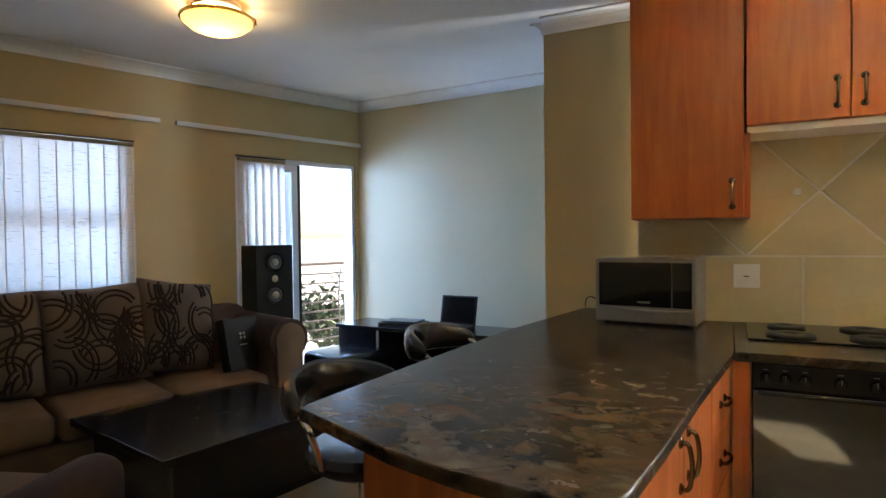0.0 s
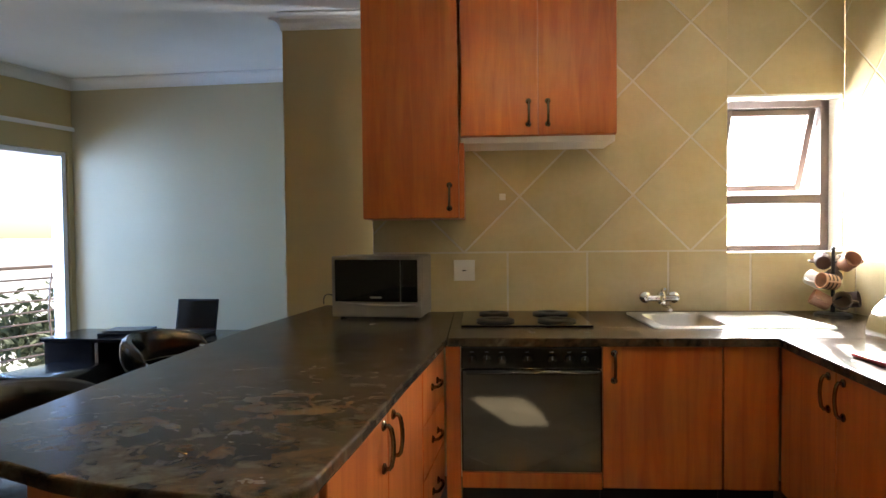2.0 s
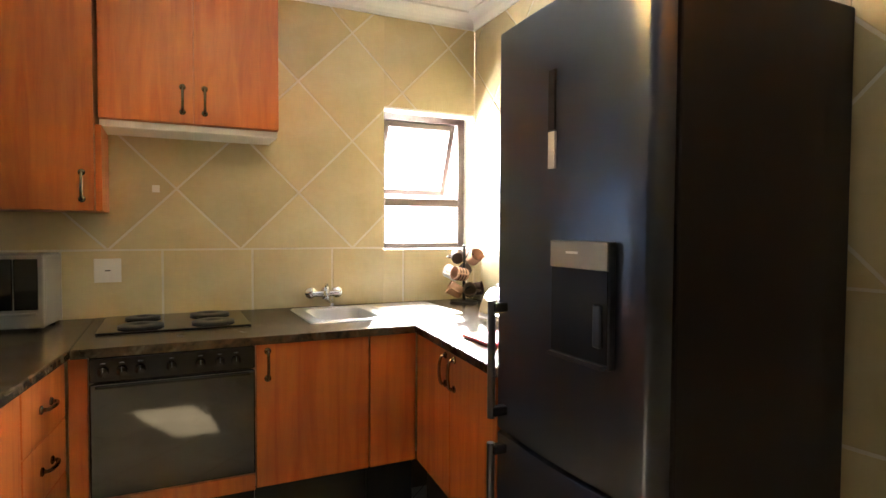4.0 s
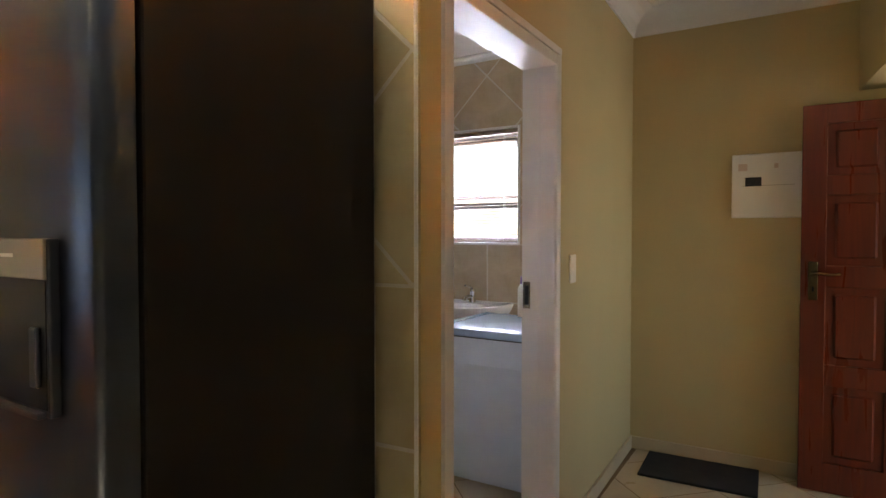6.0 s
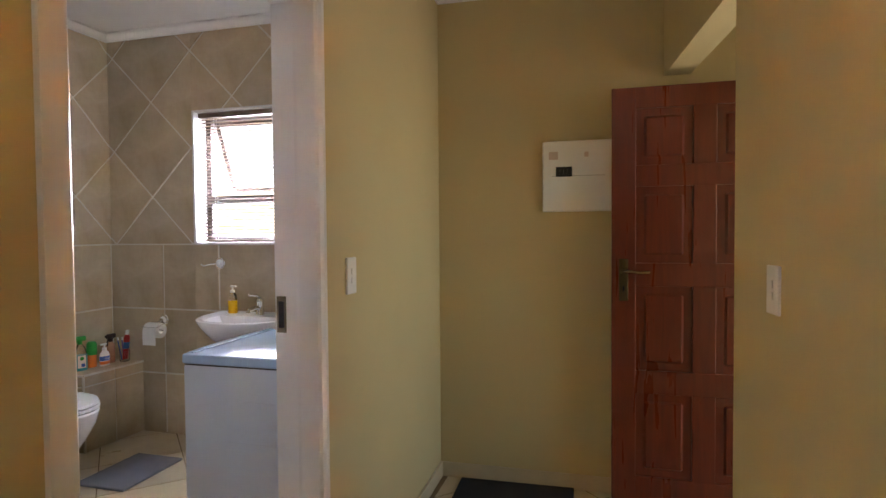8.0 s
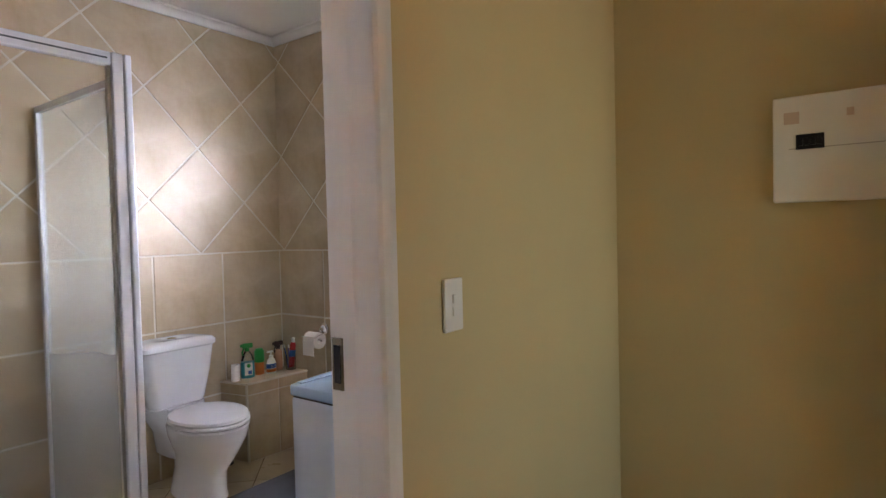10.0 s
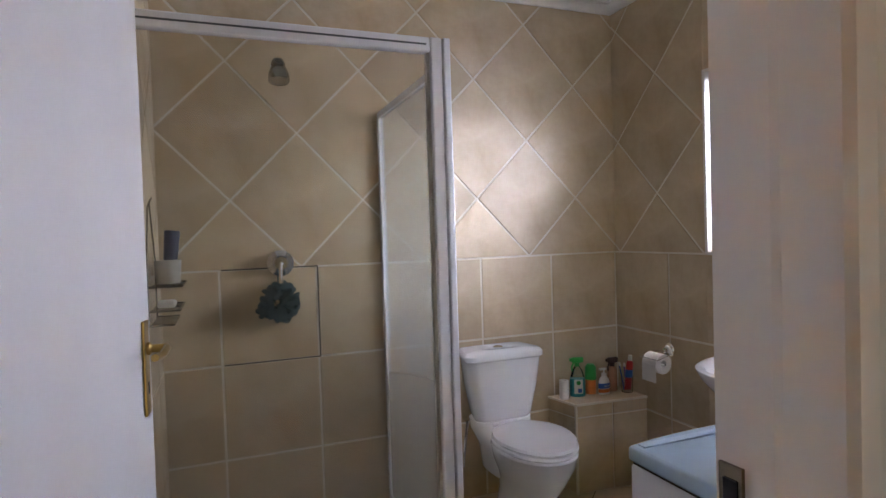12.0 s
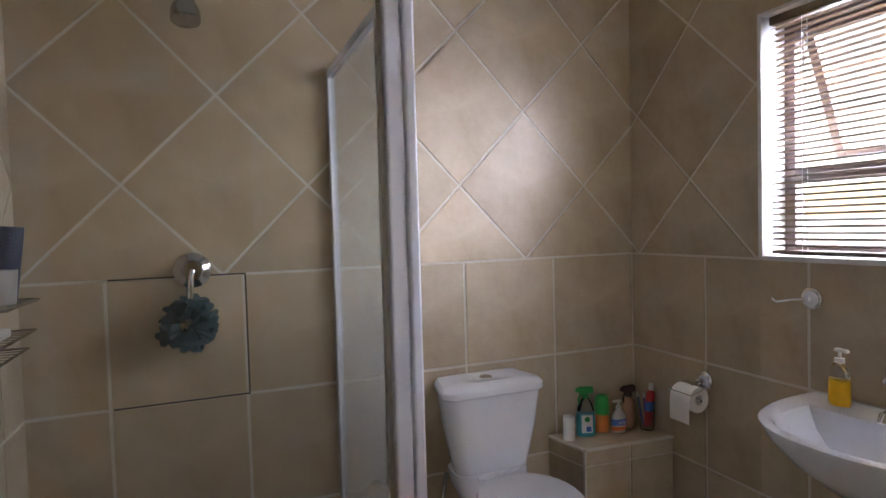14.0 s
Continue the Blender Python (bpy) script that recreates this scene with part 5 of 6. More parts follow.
part("body", box(-0.19, 0.19, -0.12, 0.12, 0.001, 0.028, 0.005), BLACK_PL, t)
part("lid", box(-0.16, 0.16, -0.10, 0.10, 0.0285, 0.045, 0.004), GUNMETAL, t)
t = thing("ottoman", in_living(0.62, 0.62), "dark blue-black leatherette ottoman near the balcony door", "ottoman")
part("cushion", box(-0.28, 0.28, -0.25, 0.25, 0.1, 0.42, 0.05, 4), LEATHER, t, "", True)
part("plinth", box(-0.24, 0.24, -0.21, 0.21, 0.0, 0.1, 0.004), BLACK_WOOD, t)


def bar_stool(m, label):
    t = thing("bar_stool", m, label, "bar stool", "bar stools at the counter")
    part("base", lathe([(0, 0), (0.2, 0), (0.2, 0.012), (0.05, 0.03), (0.028, 0.06), (0.028, 0.38), (0.02, 0.38), (0.02, 0.55), (0, 0.55)], 28), CHROME, t, "chrome disc base and column", True)
    part("seat", lathe([(0, 0.55), (0.15, 0.552), (0.195, 0.58), (0.205, 0.61), (0.19, 0.635), (0.12, 0.64), (0, 0.632)], 28), LEATHER, t, "black leatherette seat", True)
    rings, n = [], 26
    for i in range(n + 1):
        a = 100 + 160 * i / n
        d = abs(a - 180) / 80
        end = math.sqrt(max(0.02, 1 - d ** 6))
        hz, th, zc, rad = (0.082 - 0.022 * d) * end, 0.034 * end, 0.815 - 0.025 * d * d, 0.245 + 0.012 * (1 - d)
        ring = []
        for k in range(12):
            q = radians(30 * k)
            cq, sq = math.copysign(abs(math.cos(q)) ** 0.8, math.cos(q)), math.copysign(abs(math.sin(q)) ** 0.8, math.sin(q))
            rr = rad + th * cq + 0.03 * (zc + hz * sq - 0.80)
            ring.append((rr * math.cos(radians(a)), rr * math.sin(radians(a)), zc + hz * sq))
        rings.append(ring)
    part("backrest", loft(rings), LEATHER, t, "black padded curved back", True)
    for a in (108, 252):
        c, s = math.cos(radians(a)), math.sin(radians(a))
        part("arm_tube", tube([(0.235 * c, 0.235 * s, 0.79), (0.245 * c + 0.05, 0.245 * s, 0.765), (0.24 * c + 0.085, 0.235 * s, 0.70), (0.22 * c + 0.09, 0.21 * s, 0.61), (0.12 * c + 0.04, 0.12 * s, 0.553)], 0.012, 8), CHROME, t, "chrome tube", True)
    part("footrest", tube([(0.17 * math.cos(radians(a)), 0.17 * math.sin(radians(a)), 0.24) for a in range(0, 360, 15)], 0.009, 8, None, True), CHROME, t, "", True)
    return t


st = bar_stool(pose(-1.40, 1.50, 0, 0, 0, -14), "black padded bar stool with chrome arms at the counter")
copy_thing(st, pose(-1.50, 2.52, 0, 0, 0, -6))


def ceiling_light():
    t = thing("ceiling_light", pose(-2.81, 2.17, CZ), "lit amber glass bowl ceiling light with brass clips", "ceiling light")
    part("bowl", lathe([(0.19, -0.08), (0.186, -0.10), (0.15, -0.132), (0.09, -0.155), (0, -0.166)], 32), BULB, t, "glowing amber glass bowl", True)
    part("rim", lathe([(0.185, -0.075), (0.20, -0.075), (0.202, -0.087), (0.19, -0.091), (0.185, -0.075)], 32), BRASS, t, "brass rim", True)
    part("mount", lathe([(0, -0.001), (0.13, -0.001), (0.13, -0.03), (0, -0.03)], 24), WHITE_CEIL, t)
    for k in range(3):
        a = radians(40 + 120 * k)
        part("clip", tube([(0.12 * math.cos(a), 0.12 * math.sin(a), -0.02), (0.205 * math.cos(a), 0.205 * math.sin(a), -0.07), (0.205 * math.cos(a), 0.205 * math.sin(a), -0.10)], 0.006, 6), BRASS, t)


ceiling_light()
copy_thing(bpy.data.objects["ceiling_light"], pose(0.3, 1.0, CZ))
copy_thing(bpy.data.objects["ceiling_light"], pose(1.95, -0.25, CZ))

# ---- bathroom ----


def shower():
    t = thing("shower_enclosure", pose(0, 0, 0), "white-framed glass shower enclosure with a corner post", "shower enclosure")
    y, x, top = 2.10, 2.956, 2.06
    tray = part("shower_tray", box(1.992, 3.02, 2.06, 3.026, 0.001, 0.09, 0.008), CERAMIC, t, "white shower tray")
    post = part("corner_post", box(x - 0.035, x + 0.005, y - 0.025, y + 0.02, 0.091, top, 0.006), ALU_W, t, "white aluminium corner post")
    part("post_channel", box(x + 0.008, x + 0.034, y - 0.03, y - 0.002, 0.091, top, 0.006), ALU_W, t)
    part("post_seal", box(x - 0.048, x - 0.036, y - 0.01, y + 0.01, 0.091, top - 0.04, 0.002), SILVER_PL, t, "grey magnetic seal")
    part("top_rail", box(1.992, x - 0.036, y - 0.02, y + 0.018, top - 0.05, top, 0.005), ALU_W, t)
    part("rail_groove", box(1.992, x - 0.05, y - 0.0212, y - 0.0202, top - 0.028, top - 0.022, 0), GUNMETAL, t)
    part("bottom_rail", box(1.992, x - 0.036, y - 0.02, y + 0.018, 0.091, 0.125, 0.005), ALU_W, t)
    part("wall_channel", box(1.992, 2.012, y - 0.015, y + 0.013, 0.125, top - 0.05, 0.003), ALU_W, t)
    part("front_pane", box(2.008, x - 0.036, y - 0.003, y + 0.003, 0.12, top - 0.045, 0), SHOWER_GL, t, "lightly misted glass")
    sx = 2.992
    for z0, z1 in ((0.091, 0.115), (top - 0.086, top - 0.056)): part("side_rail", box(sx - 0.012, sx + 0.012, y + 0.021, 3.024, z0, z1, 0.003), ALU_W, t)
    part("side_channel", box(sx - 0.014, sx + 0.014, 2.995, 3.024, 0.116, top - 0.087, 0.003), ALU_W, t)
    part("side_pane", box(sx - 0.003, sx + 0.003, y + 0.022, 2.998, 0.11, top - 0.08, 0), SHOWER_SIDE, t, "lightly misted glass")


shower()


def shower_fittings():
    t = thing("shower_spray", pose(2.51, 3.024, 2.165), "chrome shower head on a short arm", "shower head")
    part("flange", lathe([(0, 0), (0.028, 0), (0.026, 0.008), (0, 0.012)], 18, pose(0, 0, 0.03, 90)), CHROME, t, "", True)
    part("arm", tube([(0, 0, 0.03), (0, -0.06, 0.035), (0, -0.09, 0.015)], 0.011, 10), CHROME, t, "", True)
    part("rose", lathe([(0, 0.04), (0.022, 0.034), (0.03, 0.015), (0.026, 0.0), (0.034, -0.008), (0.043, -0.03), (0.044, -0.062), (0.038, -0.066), (0, -0.062)], 24, pose(0, -0.095, 0.0, -14) @ Matrix.Scale(1.05, 4)), DULL_CHROME, t, "", True)
    t = thing("shower_mixer", pose(2.495, 3.024, 1.288), "round chrome shower mixer with lever", "mixer")
    part("rose", lathe([(0, 0), (0.062, 0), (0.06, 0.012), (0.035, 0.03), (0.03, 0.055), (0, 0.058)], 28, pose(0, 0, 0, 90)), CHROME, t, "", True)
    part("lever", tube([(0, -0.055, 0.0), (-0.004, -0.075, -0.02), (-0.008, -0.085, -0.09)], 0.009, 8), CHROME, t, "", True)
    t = thing("bath_sponge", pose(2.474, 2.955, 1.112), "grey-teal mesh bath puff hanging from the mixer", "sponge")
    bm = bmesh.new()
    rng = random.Random(5)
    for i in range(150):
        d = Vector((rng.gauss(0, 1), rng.gauss(0, 1), rng.gauss(0, 1))).normalized()
        u = d.orthogonal().normalized()
        v = d.cross(u)
        a0 = rng.uniform(0, 6.3)
        r = rng.uniform(0.055, 0.10)
        ring = []
        for q in range(5):
            w = (u * math.cos(a0) + v * math.sin(a0)) * (q - 2) * 0.014
            ring.append((bm.verts.new(d * 0.04 + w * 0.6), bm.verts.new(d * (r + 0.008 * (q % 2)) + w)))
        for a, b in zip(ring, ring[1:]): bm.faces.new((a[0], a[1], b[1], b[0]))
    part("ruffles", bm, LOOFAH, t)
    part("cord", tube([(0, 0, 0.06), (0.005, 0.02, 0.13), (0.005, 0.02, 0.17)], 0.003, 6), LOOFAH, t)
    # wire caddy on the left wall
    t = thing("shower_caddy", pose(1.998, 2.62, 1.24), "chrome wire shower caddy hanging on the tiled wall", "shower caddy")
    for dy in (-0.14, 0.14): part("side_wire", tube([(0, dy, -0.135), (0, dy, 0.10)], 0.0035, 6), DULL_CHROME, t)
    part("hanger", tube([(0, -0.14, 0.10), (0.0, -0.04, 0.29), (0.012, -0.012, 0.325), (0.0, 0.012, 0.31), (0, 0.14, 0.10)], 0.003, 6), DULL_CHROME, t, "dark wire hanger")
    for z, d in ((0.005, 0.11), (-0.08, 0.10), (-0.13, 0.08)):
        part("shelf_rim", tube([(0, -0.14, z), (d, -0.14, z), (d, 0.14, z), (0, 0.14, z)], 0.0035, 6), DULL_CHROME, t)
        for k in range(7): part("shelf_wire", tube([(0.0, -0.12 + 0.04 * k, z - 0.004), (d, -0.12 + 0.04 * k, z - 0.004)], 0.0018, 5), DULL_CHROME, t)
    t = thing("shampoo_bottle", pose(2.05, 2.715, 1.251, 0, 5, 0), "dark blue shampoo tube in the shower caddy", "bottle")
    part("tube", lathe([(0, 0), (0.022, 0), (0.024, 0.05), (0.029, 0.19), (0.027, 0.195), (0, 0.195)], 18), NAVY, t, "", True)
    part("cap", lathe([(0, -0.001), (0.018, -0.001), (0.018, 0.03), (0, 0.03)], 14, pose(0, 0, -0.002)), BLACK_PL, t)
    t = thing("plastic_tub", pose(2.055, 2.61, 1.249), "pale translucent tub in the shower caddy", "tub")
    part("tub", lathe([(0, 0), (0.04, 0), (0.047, 0.085), (0.044, 0.085), (0.037, 0.006), (0, 0.006)], 18), SILVER_PL, t, "", True)
    t = thing("soap_bar", pose(2.05, 2.58, 1.162), "white bar of soap on the caddy shelf", "soap")
    part("bar", box(-0.03, 0.03, -0.045, 0.045, 0.002, 0.026, 0.01, 3), WHITE_PL, t, "", True)


shower_fittings()


def toilet():
    t = thing("toilet", pose(3.555, 0, 0), "white ceramic close-coupled toilet with lid closed", "toilet")
    part("pedestal", loft([oval(0.015, 2.72, 0.115, 0.21, 0.0), oval(0.015, 2.72, 0.11, 0.20, 0.03), oval(0.015, 2.70, 0.10, 0.19, 0.14), oval(0.02, 2.66, 0.125, 0.23, 0.24), oval(0.02, 2.63, 0.17, 0.25, 0.33), oval(0.02, 2.62, 0.185, 0.255, 0.39), oval(0.02, 2.62, 0.18, 0.25, 0.40)]), CERAMIC, t, "", True)
    part("shelf", loft([oval(0, 2.86, 0.10, 0.15, 0.20, power=3), oval(0, 2.87, 0.115, 0.15, 0.32, power=3), oval(0, 2.915, 0.15, 0.105, 0.40, power=4), oval(0, 2.925, 0.155, 0.094, 0.451, power=4)]), CERAMIC, t, "", True)
    part("seat", loft([oval(0.02, 2.625, 0.18, 0.255, 0.402, back=0.8), oval(0.02, 2.625, 0.19, 0.262, 0.408, back=0.8), oval(0.02, 2.625, 0.19, 0.262, 0.418, back=0.8), oval(0.02, 2.625, 0.183, 0.255, 0.423, back=0.8)]), CERAMIC, t, "white seat", True)
    part("lid", loft([oval(0.02, 2.625, 0.18, 0.252, 0.425, back=0.8), oval(0.02, 2.625, 0.188, 0.26, 0.432, back=0.8), oval(0.02, 2.625, 0.182, 0.252, 0.445, back=0.8), oval(0.02, 2.63, 0.14, 0.20, 0.452, back=0.8)]), CERAMIC, t, "white lid, closed", True)
    for s in (-0.07, 0.07): part("hinge", tube([(s - 0.015, 2.835, 0.44), (s + 0.015, 2.835, 0.44)], 0.012, 8), CERAMIC, t)

    def ring(w, y0, y1, z, r=0.05, n=5):
        pts = []
        for cx, cy, a in ((w - r, y1 - 0.02, 0), (-w + r, y1 - 0.02, 90), (-w + r, y0 + r, 180), (w - r, y0 + r, 270)):
            rr = 0.02 if a < 180 else r
            pts += [(cx + (rr if a < 180 else r) * math.cos(radians(a + 90 * i / n)), cy + rr * math.sin(radians(a + 90 * i / n)) - (0.025 * (1 - (cx / w) ** 2) if a >= 180 else 0), z) for i in range(n + 1)]
        return pts
    c = part("cistern", loft([ring(0.150, 2.862, 3.022, 0.452), ring(0.160, 2.856, 3.022, 0.468), ring(0.190, 2.84, 3.022, 0.62), ring(0.206, 2.83, 3.022, 0.752), ring(0.207, 2.83, 3.022, 0.757)]), CERAMIC, t, "", True)
    part("cistern_lid", loft([ring(0.211, 2.822, 3.0225, 0.7592), ring(0.217, 2.816, 3.0235, 0.766), ring(0.217, 2.816, 3.0235, 0.788), ring(0.205, 2.828, 3.0235, 0.803), ring(0.13, 2.862, 2.995, 0.812), ring(0.085, 2.885, 2.975, 0.809), ring(0.07, 2.895, 2.968, 0.805)]), CERAMIC, c, "", True)
    part("flush_button", lathe([(0, 0), (0.026, 0), (0.026, 0.006), (0.02, 0.009), (0, 0.008)], 20, pose(0, 2.92, 0.8045)), CHROME, c, "chrome flush button", True)
    part("inlet_valve", tube([(-0.19, 3.02, 0.2), (-0.19, 2.98, 0.2), (-0.19, 2.97, 0.25), (-0.17, 2.95, 0.44)], 0.009, 8), CHROME, t, "", True)


toilet()


def ledge():
    t = thing("tiled_ledge", pose(0, 0, 0), "low tiled ledge boxed into the bathroom corner", "ledge", kind="structure")
    x0, x1, y0, y1, h = 3.953, 4.386, 2.822, 3.026, 0.479
    x0b = 3.912
    bm = slab([(x0b, y1), (x0, y0 - 0.0), (x1, 2.788), (x1, y1)], 0.001, h - 0.006, 0)
    part("core", bm, GROUT, t)
    ax, ay, bx, by = x0, y0, x1, 2.788
    L = math.hypot(bx - ax, by - ay)
    fr = part("front_face", box(0, L, -0.002, 0.0, 0.002, 0.003, 0), GROUT, t)
    fr.matrix_local = pose(ax, ay, 0, 0, 0, math.degrees(math.atan2(by - ay, bx - ax)))
    for u0, u1, z0, z1 in ((0.004, L * 0.5 - 0.003, 0.41, h - 0.008), (L * 0.5 + 0.003, L - 0.003, 0.41, h - 0.008), (0.004, L * 0.5 - 0.003, 0.005, 0.403), (L * 0.5 + 0.003, L - 0.003, 0.005, 0.403)):
        o = part("tile", box(u0, u1, -0.006, 0.0, z0, z1, 0.0015, 1), TILE, fr)
    sd2 = part("side_face", box(0, 0.02, -0.001, 0.0, 0.002, 0.003, 0), GROUT, t)
    L2 = math.hypot(x0 - x0b, y1 - y0)
    sd2.matrix_local = pose(x0b, y1, 0, 0, 0, math.degrees(math.atan2(y0 - y1, x0 - x0b)))
    for z0, z1 in ((0.41, h - 0.008), (0.005, 0.403)): part("tile", box(0.003, L2 - 0.003, -0.006, 0.0, z0, z1, 0.0015, 1), TILE, sd2)
    part("tile", slab([(x0b - 0.004, y1), (x0 - 0.003, y0 - 0.005), (x1 - 0.002, 2.786), (x1 - 0.002, y1)], h - 0.0055, h, 0.0015, 1), TILE, t)

    for p, q in (((x0b, y1), (x0, y0)), ((x0, y0), (x1, 2.788))):
        (px, py), (qx, qy) = p, q
        tr = part("edge_joint", box(0.0, math.hypot(qx - px, qy - py), -0.0085, 0.0035, h - 0.010, h + 0.0015, 0.0015), GROUT, t, "pale grout along the edge")
        tr.matrix_local = pose(px, py, 0, 0, 0, math.degrees(math.atan2(qy - py, qx - px)))
    part("edge_joint", box(x0 - 0.009, x0 + 0.003, y0 - 0.009, y0 + 0.003, 0.001, h - 0.0105, 0.0015), GROUT, t, "pale grout along the edge")


ledge()
LZ = 0.4795


def bottle(name, x, y, profile, material, label, cap=None, flat=1.0, rz=0, n=22, z=LZ):
    t = thing(name, pose(x, y, z, 0, 0, rz), label, "bottle", "bottles on the ledge" if z == LZ else "")
    bm = lathe(profile, n)
    bmesh.ops.scale(bm, vec=(1, flat, 1), verts=bm.verts)
    part("bottle", bm, material, t, "", True)
    if cap: cap(t)
    return t


def trigger(z, material):
    def make(t):
        bm = box(-0.03, 0.035, -0.012, 0.012, z + 0.02, z + 0.05, 0.007, 3)
        lathe([(0, z), (0.014, z), (0.014, z + 0.022), (0, z + 0.022)], 14, None, bm)
        box(-0.042, -0.028, -0.007, 0.007, z + 0.028, z + 0.045, 0.003, 2, bm)
        tube([(-0.018, 0, z + 0.022), (-0.03, 0, z - 0.005), (-0.027, 0, z - 0.025)], 0.005, 6, bm)
        part("trigger_head", bm, material, t, "", True)
    return make


def pump(z, material):
    def make(t):
        bm = lathe([(0, z), (0.014, z), (0.014, z + 0.014), (0.005, z + 0.016), (0.005, z + 0.035), (0, z + 0.035)], 14)
        box(-0.03, 0.014, -0.008, 0.008, z + 0.033, z + 0.044, 0.004, 2, bm)
        part("pump", bm, material, t, "", True)
    return make


def band(t, r, z0, z1, material, flat=1.0, label=""):
    bm = lathe([(r, z0), (r, z1)], 22)
    bmesh.ops.scale(bm, vec=(1, flat, 1), verts=bm.verts)
    part("label", bm, material, t, label, True)


t = thing("paper_roll_core", pose(3.962, 2.945, LZ), "used-up white tissue roll standing on the ledge", "tissue roll")
part("roll", lathe([(0.018, 0), (0.026, 0), (0.026, 0.10), (0.018, 0.10), (0.018, 0)], 20), PAPER, t, "", True)
b = bottle("spray_bottle", 4.055, 2.955, [(0, 0), (0.04, 0), (0.042, 0.01), (0.042, 0.095), (0.041, 0.098), (0, 0.098)], TEAL, "clear spray bottle with teal cleaner and green trigger", trigger(0.165, GREEN_PL), 0.6, -20)
bm = lathe([(0.041, 0.0985), (0.03, 0.14), (0.014, 0.165), (0, 0.165)], 22)
bmesh.ops.scale(bm, vec=(1, 0.6, 1), verts=bm.verts)
part("clear_shoulder", bm, CRYSTAL, b, "clear empty upper part", True)
lab = part("label", slab([(-0.024, -0.0245), (0.0, -0.0262), (0.024, -0.0245), (0.024, -0.0235), (0.0, -0.0252), (-0.024, -0.0235)], 0.018, 0.096, 0), WHITE_PL, b, "white product label")
part("label_bar", box(-0.004, 0.018, -0.0268, -0.0258, 0.024, 0.046, 0.0003), BLUE_PL, lab)
part("label_disc", lathe([(0, 0), (0.012, 0), (0.012, 0.001), (0, 0.001)], 16, pose(0.0, -0.0262, 0.078, 90)), GREEN_PL, lab)
b = bottle("air_freshener", 4.15, 2.965, [(0, 0), (0.03, 0), (0.031, 0.01), (0.031, 0.075), (0.029, 0.08), (0, 0.08)], ORANGE_PL, "orange air freshener with a tall green cap", None, 0.8)
part("cap", lathe([(0, 0.08), (0.031, 0.08), (0.032, 0.10), (0.03, 0.15), (0.02, 0.165), (0, 0.168)], 20), GREEN_PL, b, "green cap", True)
b = bottle("soap_bottle", 4.21, 2.925, [(0, 0), (0.033, 0), (0.035, 0.01), (0.035, 0.06), (0.028, 0.085), (0.013, 0.1), (0, 0.1)], WHITE_PL, "white pump soap bottle with blue and orange label", pump(0.1, WHITE_PL), 0.6)
band(b, 0.0357, 0.01, 0.03, ORANGE_PL, 0.6)
band(b, 0.0357, 0.033, 0.062, BLUE_PL, 0.6, "blue label with white letters")
cu = bpy.data.curves.new("letters", "FONT")
cu.body, cu.size, cu.extrude = "I.C.U", 0.016, 0.0004
cu.align_x = "CENTER"
o = link("letters", cu, WHITE_PL, b)
o.location, o.rotation_euler = (0, -0.0232, 0.042), (radians(90), 0, 0)
b = bottle("body_spray", 4.29, 2.955, [(0, 0), (0.028, 0), (0.029, 0.01), (0.029, 0.12), (0.013, 0.14), (0, 0.14)], PINK_LQ, "pinkish spray bottle with dark trigger", trigger(0.14, BROWN_FAB), 0.7)
b = bottle("tumbler", 4.347, 2.90, [(0, 0), (0.03, 0), (0.033, 0.09), (0.031, 0.09), (0.028, 0.005), (0, 0.005)], CRYSTAL, "clear tumbler holding toothpaste and brushes")
t = thing("toothpaste_tube", pose(4.35, 2.898, LZ + 0.012, 3, 4, 0), "red and white toothpaste tube upright in the tumbler", "toothpaste")
part("tube", loft([oval(0, 0, 0.024, 0.003, 0.0, 16), oval(0, 0, 0.023, 0.012, 0.06, 16), oval(0, 0, 0.02, 0.018, 0.15, 16), oval(0, 0, 0.012, 0.012, 0.165, 16)]), RED_PL, t, "", True)
part("cap", lathe([(0, 0.165), (0.012, 0.165), (0.011, 0.195), (0, 0.195)], 14), WHITE_PL, t, "", True)
part("stripe", loft([oval(0, 0, 0.0232, 0.0135, 0.07, 16), oval(0, 0, 0.0215, 0.0175, 0.115, 16)], None, False), BLUE_PL, t, "blue band", True)
for k, c in enumerate((BLUE_PL, PURPLE_PL)):
    t = thing("toothbrush", pose(4.337 + 0.015 * k, 2.912, LZ + 0.01, -6 + 9 * k, -8, 0), "plastic toothbrush in the tumbler", "toothbrush", "toothbrushes")
    part("handle", tube([(0, 0, 0), (0, 0, 0.15)], 0.004, 6), c, t)
    part("bristles", box(-0.004, 0.004, -0.009, 0.001, 0.135, 0.155, 0.001), WHITE_PL, t)


